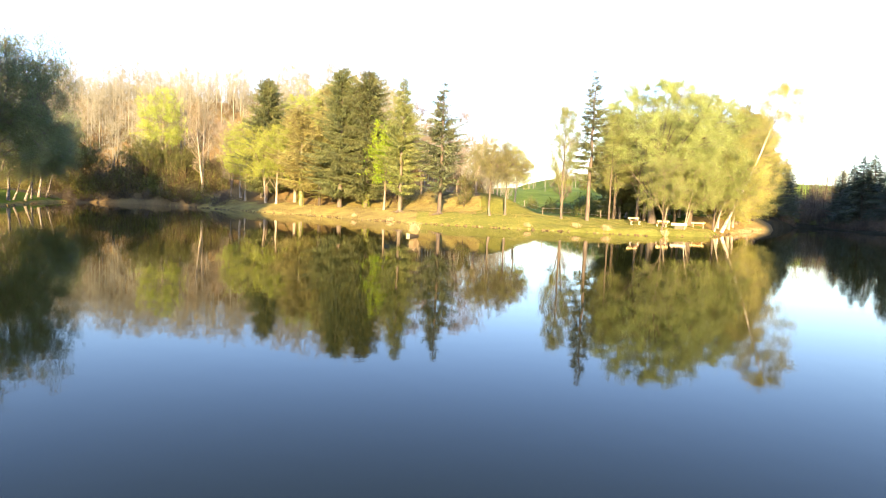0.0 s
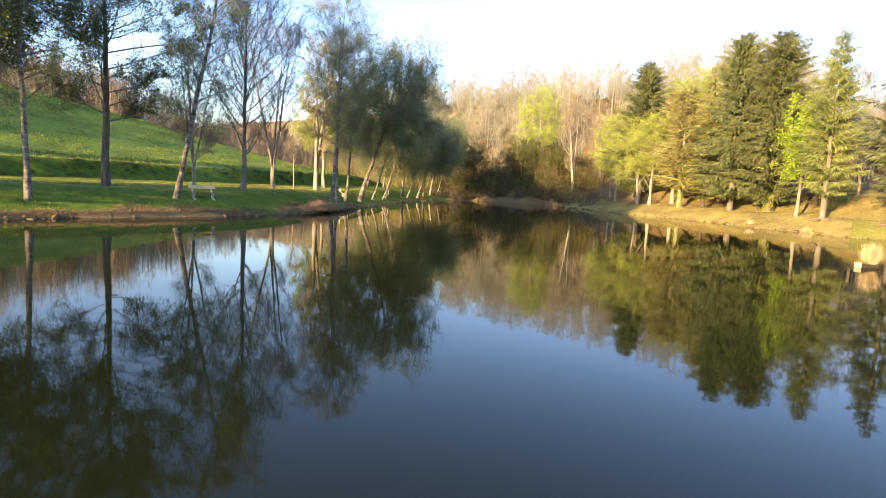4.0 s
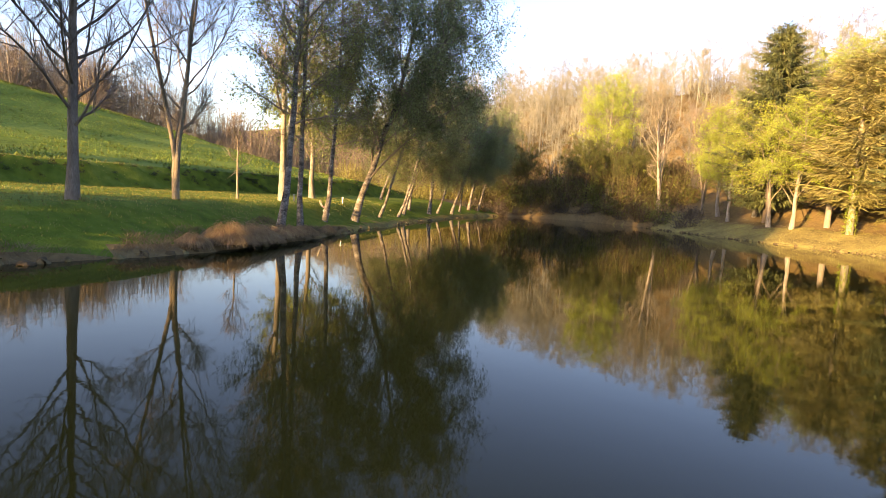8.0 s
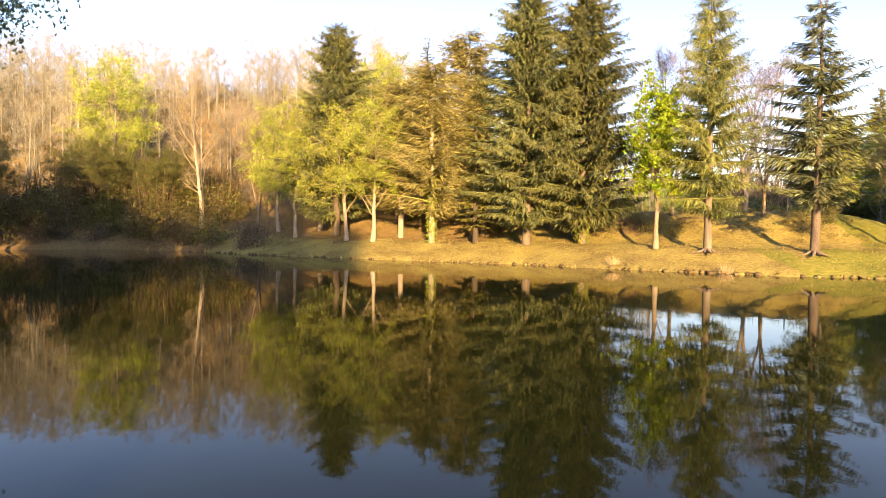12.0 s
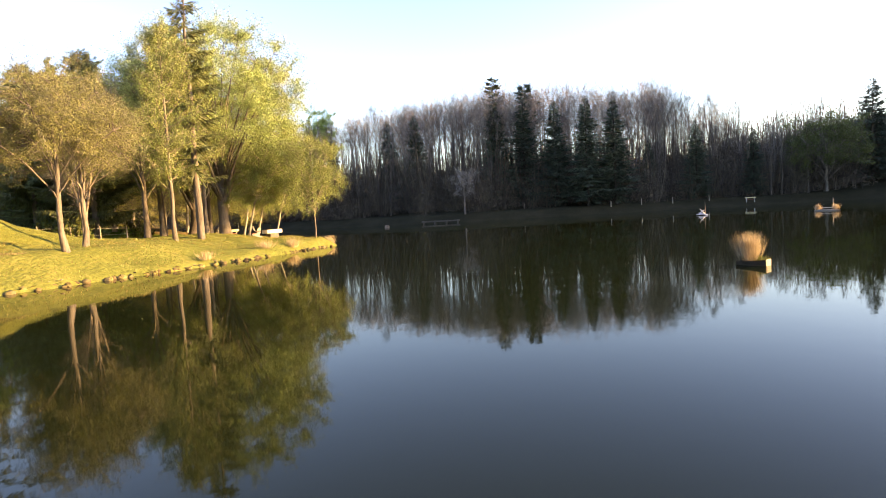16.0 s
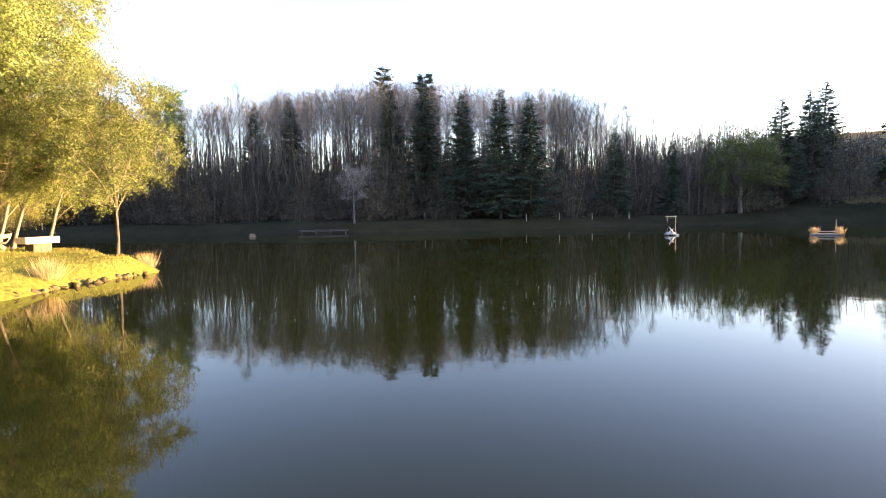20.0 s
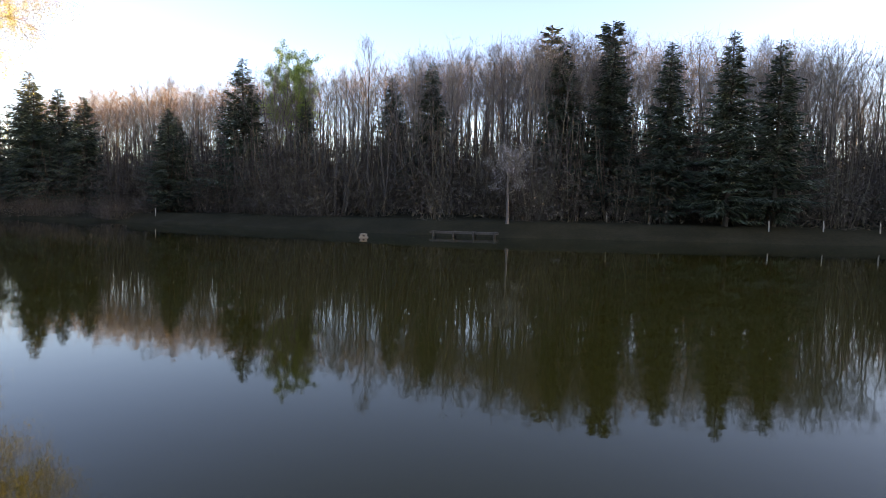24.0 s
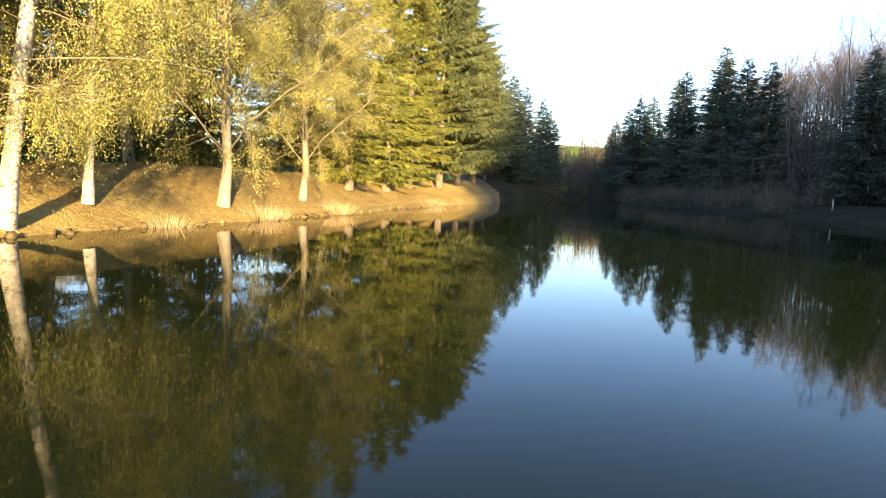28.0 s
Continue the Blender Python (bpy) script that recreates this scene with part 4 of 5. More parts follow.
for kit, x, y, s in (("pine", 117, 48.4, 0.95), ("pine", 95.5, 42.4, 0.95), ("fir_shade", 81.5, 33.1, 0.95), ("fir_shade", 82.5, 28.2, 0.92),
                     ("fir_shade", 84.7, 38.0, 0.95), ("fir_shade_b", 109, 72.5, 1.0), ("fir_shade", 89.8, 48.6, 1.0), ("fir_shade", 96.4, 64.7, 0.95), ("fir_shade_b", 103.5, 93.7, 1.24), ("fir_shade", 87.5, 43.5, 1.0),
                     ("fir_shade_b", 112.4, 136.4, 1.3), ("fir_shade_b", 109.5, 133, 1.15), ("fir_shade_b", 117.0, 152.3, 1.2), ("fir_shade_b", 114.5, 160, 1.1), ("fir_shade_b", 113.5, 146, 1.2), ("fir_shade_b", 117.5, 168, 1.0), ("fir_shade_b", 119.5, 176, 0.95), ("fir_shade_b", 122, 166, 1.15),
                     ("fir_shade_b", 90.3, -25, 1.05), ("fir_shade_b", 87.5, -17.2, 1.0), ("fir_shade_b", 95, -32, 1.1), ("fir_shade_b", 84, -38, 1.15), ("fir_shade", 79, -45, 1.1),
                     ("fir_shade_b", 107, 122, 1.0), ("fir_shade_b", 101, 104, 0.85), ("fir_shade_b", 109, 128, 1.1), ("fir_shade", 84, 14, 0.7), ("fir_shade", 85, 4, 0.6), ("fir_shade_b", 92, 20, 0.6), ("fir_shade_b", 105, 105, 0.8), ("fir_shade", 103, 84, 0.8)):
    plant(kit, x, y, "tall conifer coloured dark for the shade it stands in", s, group=ES)
plant("round_green", 85, -8, "broad round-crowned green tree by the dam", 1.0, group=ES)
plant("round_green", 76, -34, "broad round-crowned tree by the dam", 0.85, group=ES)
plant("green_tall", 107.5, 87.7, "tall tree in fresh green leaf above the bare wood", 1.03, group=ES)
plant("bush_white", 79.5, 54.5, "small tree in pale blossom by the water", 0.95, group=ES)
rng = np.random.default_rng(77)
for i in range(54):
    y = 142 * (i + rng.uniform(0, 1)) / 54
    xs = np.arange(70.0, 135.0, 0.5)
    ok = xs[(lake_distance(xs, np.full(xs.shape, y)) > 8) & (xs > 76)]
    x = ok[0] + rng.uniform(0, 12)
    plant("bare_tall" if i % 2 else "bare_tall_b", x, y, "tall bare woodland tree on the shaded shore", rng.uniform(0.75, 0.95) * min(1.0, 0.76 + 0.014 * y), rng.uniform(0, 360), group=ES)

for i in range(9):
    plant("bare_tall" if i % 2 else "bare_tall_b", 84 + rng.uniform(0, 9), -16 + 2.2 * i, "bare woodland tree near the dam", rng.uniform(0.52, 0.72), rng.uniform(0, 360), group=ES)


def slim_tree(rng, sprigs, width, rise=1.1, start=0.3):
    """A cheap bare tree, 16 m high, for far woods; rise steepens its limbs."""
    s = Shape()
    zs = np.linspace(0, 13, 5)
    wob = np.cumsum(rng.normal(0, 0.15, (5, 2)), 0) * (zs / 13)[:, None]
    pts = np.column_stack([wob, zs])
    s.tube(pts, [0.15, 0.12, 0.09, 0.05, 0.02], 4)
    heads = []
    for i in range(15):
        f = start + (0.98 - start) * i / 15
        p = pts[min(3, int(f * 4))] + (pts[min(4, int(f * 4) + 1)] - pts[min(3, int(f * 4))]) * (f * 4 % 1)
        a = i * 2.4 + rng.uniform(-0.5, 0.5)
        ln = 3.3 * math.sin(math.pi * (0.2 + 0.72 * f)) * rng.uniform(0.7, 1.2) + 0.6
        q = p + np.array([math.cos(a), math.sin(a), rise]) * ln * 0.72
        s.tube([p, (p + q) / 2 + rng.normal(0, 0.12, 3), q], [0.038, 0.028, 0.012], 3)
        heads += [p * 0.5 + q * 0.5, p * 0.3 + q * 0.7, q]
    heads = np.array(heads)
    src = heads[rng.integers(0, len(heads), sprigs)]
    al = unit(rng.normal(0, 0.8, (sprigs, 3)) + [0, 0, 0.55]) * rng.uniform(0.25, 0.75, (sprigs, 1))
    s.blades(src + al, -al, unit(np.cross(al, rng.normal(0, 1, (sprigs, 3)))) * width * 1.2)
    return np.concatenate(s.v), np.concatenate(s.q), np.concatenate(s.t)


def spread_out(name, label, cat, protos, spots, low, high, mat, seed, native):
    rng = np.random.default_rng(seed)
    V, Q, T, n = [], [], [], 0
    gz = land(spots[:, 0], spots[:, 1])
    for (x, y), z in zip(spots, gz):
        v, q, tri = protos[rng.integers(len(protos))]
        a, s = rng.uniform(0, 6.28), rng.uniform(low, high) / native
        c, sn = math.cos(a) * s, math.sin(a) * s
        V.append(np.stack([v[:, 0] * c - v[:, 1] * sn + x, v[:, 0] * sn + v[:, 1] * c + y, v[:, 2] * s + z - 0.1], 1))
        Q.append(q + n)
        T.append(tri + n)
        n += len(v)
    return tagged(new(name, mesh_of(name, np.concatenate(V), np.concatenate(Q), [mat], tris=np.concatenate(T))), label, cat, kind="stuff")


def wood(name, label, seed, spots, mat, low, high, sprigs=190, width=0.03, rise=1.1, start=0.3):
    rng = np.random.default_rng(seed)
    return spread_out(name, label, "wood", [slim_tree(rng, sprigs, width, rise, start) for _ in range(7)], spots, low, high, mat, seed, 16.0)


def clump(rng, count, leaf, tall, slim=0.45):
    """A thicket clump: stems and leaves filling an uneven dome, 1 m in radius at the foot."""
    s = Shape()
    for i in range(9):
        a = rng.uniform(0, 6.28)
        q = np.array([math.cos(a) * 0.7, math.sin(a) * 0.7, 0]) * rng.uniform(0.3, 1)
        s.tube([q * 0.3, q * 0.8 + [0, 0, tall * 0.45], q + [0, 0, tall * rng.uniform(0.7, 0.95)]], [0.011, 0.009, 0.005], 3)
    d = unit(rng.normal(0, 1, (count, 3)))
    lump = 0.75 + 0.25 * np.sin(d[:, 0] * 5 + seed_phase(rng)) * np.cos(d[:, 1] * 4 + d[:, 2] * 3)
    p = d * (rng.uniform(0.2, 1, (count, 1)) ** 0.45) * lump[:, None]
    p[:, 2] = np.abs(p[:, 2]) * tall
    a = unit(rng.normal(0, 1, (count, 3))) * leaf * rng.uniform(0.5, 1.4, (count, 1))
    s.blades(p, a * 1.1, unit(np.cross(a, rng.normal(0, 1, (count, 3)))) * leaf * slim * 1.25)
    return np.concatenate(s.v), np.concatenate(s.q), np.concatenate(s.t)


def seed_phase(rng):
    return rng.uniform(0, 6.28)


def thicket(name, label, seed, spots, mat, low, high, count=230, leaf=0.08, tall=1.5, slim=0.45):
    rng = np.random.default_rng(seed)
    return spread_out(name, label, "undergrowth", [clump(rng, count, leaf, tall, slim) for _ in range(5)], spots, low, high, mat, seed, 1.0)


def scatter(seed, n, x0, x1, y0, y1, keep):
    rng = np.random.default_rng(seed)
    p = np.stack([rng.uniform(x0, x1, n), rng.uniform(y0, y1, n)], 1)
    return p[keep(p[:, 0], p[:, 1])]


LD = lake_distance
hill = scatter(5, 3200, -170, 16, 106, 230, lambda x, y: (LD(x, y) > 9) & (y + 0.15 * x > 104) & (x < 8 + 0.05 * y))
wood("hill_wood", "bare golden-brown woodland covering the hill", 31, hill[:900], M["twig_warm"], 12, 15.5, 900, 0.014, 0.85, 0.15)
east = scatter(6, 1800, 80, 175, -8, 215, lambda x, y: (LD(x, y) > 13) & (LD(x, y) < 55 - 18 * smooth(70, 95, y)) & (y < 158))
tall_e, low_e = east[east[:, 1] > 9], east[east[:, 1] <= 9]
wood("east_wood", "tall bare woodland on the shaded slope", 32, tall_e[:390], M["twig_grey"], 17.5, 22.5, 560, 0.008, 1.8, 0.45)
wood("low_east_wood", "lower bare wood at the end of the shaded slope", 38, low_e[:34], M["twig_grey"], 11, 16, 520, 0.009, 1.8, 0.4)
crest = scatter(7, 2400, -165, -96, 15, 140, lambda x, y: (x < -131 + 0.28 * np.clip(y - 30, 0, 90)) & (x > -158 + 0.28 * np.clip(y - 30, 0, 90)))
wood("crest_wood", "brown hedge of bare trees along the meadow's crest", 33, crest[:240], M["twig_brown"], 8, 12.5, 520, 0.016, 1.1, 0.05)
thicket("crest_undergrowth", "brown scrub along the meadow's crest", 49, crest[240:680], M["twig_brown"], 3.4, 6.0, 460, 0.05, 1.7, 0.13)
# unseen wood, added so that its shadows reach the upper meadow
sw = scatter(19, 500, -150, -84, -62, -8, lambda x, y: x > -400)
wood("southwest_wood", "unseen bare wood added to shade the upper meadow", 37, sw[:110], M["twig_grey"], 16, 20, 190, 0.06)
# two enlarged shrubs out of view, added to cast a shadow band
plant("shrub", -64, -1, "unseen enlarged shrub added to shade the lawn", 1.9, 10, group=WB)
plant("shrub", -67, 3, "unseen enlarged shrub added to shade the lawn", 1.9, 80, group=WB)
# unseen wood, added to close the south side and throw shade northwards
south = scatter(8, 500, -80, 100, -120, -40, lambda x, y: LD(x, y) > 8)
wood("south_wood", "unseen bare wood added to close the southern shore and cast shade", 34, south[:120], M["twig_grey"], 9, 14, 190, 0.05)
far = scatter(9, 900, 40, 220, 196, 300, lambda x, y: LD(x, y) > 10)
wood("far_wood", "olive-brown wood on the hill beyond the water", 35, far[:260], M["twig_warm"], 8, 11, 150, 0.06)
back = scatter(10, 400, -14, 75, 96, 250, lambda x, y: (LD(x, y) > 25) & ((y > 190) | (x < 0)))
wood("meadow_wood", "hedge of bare trees at the meadow's end", 36, back[:90], M["twig_warm"], 7, 11, 190, 0.05)

# low rough growth whose dark colour stands in for the terrace face's shade
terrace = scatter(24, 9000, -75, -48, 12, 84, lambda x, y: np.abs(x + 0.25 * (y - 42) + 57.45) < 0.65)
thicket("terrace_brambles", "strip of rough growth along the terrace, coloured dark for its shaded face", 55, terrace[:520], M["bramble_shade"], 0.25, 0.42, 200, 0.1, 0.8, 0.25)
shore_e = scatter(11, 2500, 74, 135, -40, 200, lambda x, y: (LD(x, y) > 5) & (LD(x, y) < 26))
thicket("east_undergrowth", "dense dark undergrowth along the shaded shore", 41, shore_e[:280], M["brush_dark"], 2.6, 5.0, 560, 0.06, 1.9, 0.15)
brush_e = scatter(20, 2500, 74, 150, -30, 205, lambda x, y: (LD(x, y) > 7) & (LD(x, y) < 34))
thicket("east_brush", "dense grey-brown brush filling the shaded wood", 50, brush_e[:560], M["brush_dark"], 5.0, 8.4, 800, 0.046, 1.75, 0.15)
corner = scatter(12, 600, -78, -42, 96, 122, lambda x, y: (LD(x, y) > 0.8) & (LD(x, y) < 12) & ((x < -42) | (y > 108)))
thicket("corner_undergrowth", "tangled brown undergrowth in the corner of the lake", 42, corner[:60], M["brush_brown"], 2.2, 4.8, 520, 0.06, 1.6, 0.2)
thicket("corner_shrubs", "dark green shrubs in the shaded corner of the lake", 51, corner[60:110], M["brush_green"], 1.8, 4.2, 420, 0.05)
rim = scatter(23, 1500, -70, -37, 90, 112, lambda x, y: (LD(x, y) > 0.2) & (LD(x, y) < 4))
thicket("rim_undergrowth", "dark tangled scrub at the water's edge in the corner", 54, rim[:70], M["brush_dark"], 0.7, 1.7, 230, 0.07)
behind = scatter(13, 1600, -44, 8, 78, 118, lambda x, y: (LD(x, y) > 7.5) & (LD(x, y) < 20) & (x < 6))
thicket("bank_undergrowth", "low brown scrub behind the bank", 43, behind[:170], M["brush_gold"], 0.35, 1.2, 300, 0.07, 1.2, 0.2)
slope = scatter(26, 2400, -30, 6, 70, 98, lambda x, y: (LD(x, y) > 6.5) & (LD(x, y) < 15))
thicket("slope_litter", "rust-brown bracken and low scrub on the slope", 56, slope[:230], M["brush_brown"], 0.25, 0.75, 200, 0.06, 0.75, 0.2)
thicket("slope_scrub", "low yellow-green scrub on the slope", 58, slope[230:330], M["brush_gold"], 0.25, 0.6, 200, 0.06, 0.8, 0.25)
hillb = scatter(14, 900, -140, 10, 112, 175, lambda x, y: (LD(x, y) > 12))
thicket("hill_undergrowth", "brown and green scrub under the hill wood", 44, hillb[:620], M["brush_brown"], 1.5, 3.6, 300, 0.08, 1.5, 0.16)
westb = scatter(15, 400, -84, -66, 80, 108, lambda x, y: LD(x, y) > 5)
thicket("west_undergrowth", "yellow-green scrub at the meadow's foot", 45, westb[:60], M["brush_gold"], 1.2, 3.0, 420, 0.05, 1.5, 0.2)
southb = scatter(16, 900, -80, 110, -110, -20, lambda x, y: (LD(x, y) > 9) & (LD(x, y) < 40))
thicket("south_undergrowth", "dark scrub on the southern shore", 46, southb[:150], M["brush_dark"], 2.5, 5.5)
# unseen canopy that makes the added southern hill a taller shade caster
southc = scatter(21, 700, 52, 104, -132, -100, lambda x, y: LD(x, y) > 14)
thicket("south_canopy", "unseen tall wood added on the southern hill to shade the east shore", 52, southc[:110], M["brush_dark"], 6, 8, 170, 0.14, 3.2)
spitb = scatter(17, 600, 18, 60, 78, 125, lambda x, y: LD(x, y) > 6)
thicket("spit_undergrowth", "dark shrubs under the trees of the spit", 47, spitb[:60], M["brush_green"], 1.0, 2.4)
backb = scatter(22, 300, 28, 68, 112, 136, lambda x, y: LD(x, y) > 8)
thicket("meadow_hedge", "dark green hedge behind the trees of the spit", 53, backb[:46], M["brush_green"], 2.2, 4.2, 260, 0.08)
scrub_e = scatter(25, 2600, 92, 124, 106, 182, lambda x, y: (LD(x, y) > 0.4) & (LD(x, y) < 7) & (x > 95))
thicket("shore_scrub", "dark scrub overhanging the shaded shore", 57, scrub_e[:150], M["brush_dark"], 1.4, 2.8, 420, 0.06, 1.3, 0.2)
farb = scatter(18, 500, 60, 150, 178, 215, lambda x, y: LD(x, y) > 3)
thicket("far_undergrowth", "scrub at the far end of the water", 48, farb[:80], M["brush_green"], 1.2, 3.0)

# ---- furniture and small things ----


def box(bm, size, at, turn=0.0, bevel=0.0, taper=1.0, tilt=0.0):
    """A bevelled, optionally tapered block added to a bmesh."""
    made = bmesh.ops.create_cube(bm, size=1.0)["verts"]
    for v in made:
        k = taper if v.co.z > 0 else 1.0
        v.co = Vector((v.co.x * size[0] * k, v.co.y * size[1] * k, v.co.z * size[2]))
    if bevel:
        edges = list({e for v in made for e in v.link_edges})
        made = bmesh.ops.bevel(bm, geom=edges, offset=bevel, segments=2, affect="EDGES")["verts"]
        made = list({v for v in made})
    m = Matrix.Translation(at) @ Matrix.Rotation(turn, 4, "Z") @ Matrix.Rotation(tilt, 4, "X")
    bmesh.ops.transform(bm, matrix=m, verts=[v for v in bm.verts if v in set(made)])
    return bm


def block(name, parent, mat, size, at, turn=0.0, bevel=0.01, taper=1.0, tilt=0.0, label=""):
    bm = bmesh.new()
    box(bm, size, (0, 0, 0), 0.0, bevel, taper)
    ob = part(name, bm, M[mat], parent, label)
    ob.matrix_basis = Matrix.Translation(at) @ Matrix.Rotation(turn, 4, "Z") @ Matrix.Rotation(tilt, 4, "X")
    return ob


def bar(name, parent, mat, pts, radii, sides=8, label=""):
    s = Shape()
    s.tube(pts, radii, sides)
    return part(name, s.mesh(name, M[mat]), None, parent, label)


def thing(name, label, cat, x, y, turn=0.0, z=None, group=""):
    ob = new(name)
    tagged(ob, label, cat, group)
    ob.matrix_basis = Matrix.Translation((x, y, ground_at(x, y) if z is None else z)) @ Matrix.Rotation(radians(turn), 4, "Z")
    return ob


def curved_end(name, parent, x):
    """A cast concrete bench end: a foot, an S-shaped leg and a back post, as one swept slab."""
    line = [(-0.3, 0.03), (-0.02, 0.05), (0.04, 0.2), (-0.12, 0.34), (-0.2, 0.44), (0.12, 0.45), (0.24, 0.62), (0.3, 0.86)]
    bm = bmesh.new()
    rings = []
    for (y, z), w in zip(line, (0.05, 0.06, 0.06, 0.055, 0.05, 0.05, 0.045, 0.035)):
        rings.append([bm.verts.new((x + sx * 0.05, y + sy * w, z + sy * w * 0.6 + (0.03 if sy > 0 else 0))) for sx, sy in ((-1, -1), (1, -1), (1, 1), (-1, 1))])
    for r0, r1 in zip(rings, rings[1:]):
        for k in range(4):
            bm.faces.new((r0[k], r0[(k + 1) % 4], r1[(k + 1) % 4], r1[k]))
    bm.faces.new(rings[0][::-1])
    bm.faces.new(rings[-1])
    bmesh.ops.recalc_face_normals(bm, faces=bm.faces)
    return part(name, bm, M["concrete"], parent, "pale cast concrete end")


def park_bench(x, y, turn, label):
    ob = thing("park_bench", label, "bench", x, y, turn, group="park benches by the lake")
    for sx in (-0.6, 0.6):
        curved_end("bench_end", ob, sx)
    for k in range(3):
        block("seat_slat", ob, "paint_red", (1.5, 0.1, 0.03), (0, -0.18 + 0.13 * k, 0.49), bevel=0.006)
    for k in range(2):
        block("back_slat", ob, "paint_cream", (1.7, 0.03, 0.095), (0, 0.235 + 0.03 * k, 0.74 + 0.1 * k), bevel=0.006, tilt=-0.3)
    return ob


park_bench(22.4, 68.0, 25, "pale bench with wooden slats and concrete ends on the spit")
park_bench(26.2, 69.7, 195, "pale bench with concrete ends beside the stone trough")
park_bench(33.0, 75.2, 150, "pale bench with concrete ends under the spit's trees")
park_bench(-36.7, 32.0, 80, "wooden bench with pale concrete ends on the shaded lawn")
park_bench(-45.3, 52.4, 140, "pale bench with concrete ends on the western lawn")
park_bench(80.6, 6.5, 250, "pale bench on the far shaded shore")

trough = thing("stone_trough", "pale concrete trough on a dark brick foot", "trough", 28.0, 69.0, -25)
block("foot", trough, "bark_brown", (0.95, 0.55, 0.46), (0, 0, 0.19), bevel=0.015)
bm = bmesh.new()
box(bm, (1.75, 0.65, 0.32), (0, 0, 0), 0, 0.02)
basin = part("basin", bm, M["concrete"], trough, "pale concrete basin")
basin.location = (0, 0, 0.58)
block("soil", basin, "bark_dark", (1.55, 0.48, 0.02), (0, 0, 0.165), bevel=0.004)

# meadow fence posts
fence = thing("meadow_fence", "row of weathered fence posts at the meadow's edge", "fence", 6.0, 83.0)
for k in range(9):
    px, py = k * 2.6, -0.45 * k
    gz = ground_at(6.0 + px, 83.0 + py) - ground_at(6.0, 83.0)
    bar("post", fence, "wood_old", [(px, py, gz - 0.1), (px + 0.02, py, gz + 0.5), (px + 0.03, py + 0.02, gz + 1.15)], [0.055, 0.05, 0.045])
for h in (0.45, 0.95):
    bar("wire", fence, "concrete", [(k * 2.6, -0.45 * k, ground_at(6.0 + k * 2.6, 83.0 - 0.45 * k) - ground_at(6.0, 83.0) + h) for k in range(9)], [0.006] * 9, 4)


def tuft(name, label, x, y, z, count, tall, width, fan, mat, seed, cat="reeds", group="dry reed tufts", parent=None):
    """A tuft of upright blades that fan out from their foot."""
    rng = np.random.default_rng(seed)
    foot = np.column_stack([rng.normal(0, width, (count, 2)), np.zeros(count)])
    tip = np.column_stack([foot[:, :2] * (1 + fan) + rng.normal(0, 0.12 * tall, (count, 2)), tall * rng.uniform(0.45, 1.0, count)])
    al = (tip - foot) / 2
    s = Shape()
    s.cards((foot + tip) / 2, al, unit(np.cross(al, rng.normal(0, 1, (count, 3)))) * 0.006)
    me = s.mesh(name, M[mat])
    if parent:
        ob = part(name, me, None, parent, label)
        ob.location = (x, y, z)
        return ob
    ob = new(name, me)
    ob.location = (x, y, ground_at(x, y) - 0.02 if z is None else z)
    return tagged(ob, label, cat, group)


for k, (x, y, n, h, w) in enumerate(((23.95, 62.75, 150, 0.95, 0.11), (17.8, 63.6, 110, 0.9, 0.14), (9.5, 65.6, 80, 0.7, 0.14), (14.6, 64.2, 80, 0.7, 0.16),
                                     (-6.8, 72.4, 80, 0.8, 0.12), (-12.0, 76.6, 60, 0.7, 0.15), (41.5, 82.9, 120, 0.8, 0.25), (44.8, 87.4, 140, 0.9, 0.3), (48.6, 92.9, 140, 0.9, 0.3),
                                     (58.8, 109.6, 120, 0.9, 0.3))):
    tuft("reed_tuft", "dry straw-coloured reeds at the water's edge", x, y, None, 3 * n, h, w, 0.8, "dry_reed", 200 + k)

# withered sedge tussocks hanging over the shaded bank
for k, (x, y, w, h) in enumerate(((-36.3, 41.0, 0.8, 1.05), (-36.95, 42.0, 0.85, 0.85), (-37.35, 42.8, 0.85, 0.7), (-38.1, 43.9, 0.8, 0.5), (-38.7, 45.1, 0.8, 0.45), (-39.5, 46.6, 0.6, 0.4), (-40.6, 48.9, 0.4, 0.38), (-35.9, 39.5, 0.5, 0.45))):
    rng = np.random.default_rng(400 + k)
    n = 2600
    a, u = rng.uniform(0, 6.28, n), rng.uniform(0, 1, n) ** 0.5
    foot = np.column_stack([np.cos(a) * u * w * 0.5, np.sin(a) * u * w * 0.5, np.zeros(n)])
    al = np.column_stack([np.cos(a) * u * w * 0.7, np.sin(a) * u * w * 0.7, h * (1.05 - 0.8 * u) * rng.uniform(0.5, 1.05, n)]) * 0.5
    s = Shape()
    s.cards(foot + al, al, unit(np.cross(al, rng.normal(0, 1, (n, 3)))) * 0.006)
    over = foot + al * 2
    hang = np.column_stack([np.cos(a) * 0.14 * w, np.sin(a) * 0.14 * w, -0.13 * u]) * rng.uniform(0.5, 1.2, (n, 1))
    s.cards(over + hang, hang, unit(np.cross(hang, rng.normal(0, 1, (n, 3)))) * 0.006)
    ob = new("sedge_tussock", s.mesh("sedge_tussock", M["tussock"]))
    ob.location = (x, y, ground_at(x, y) - 0.02)
    tagged(ob, "withered tan sedge tussock on the shaded bank", "sedge", "sedge tussocks")

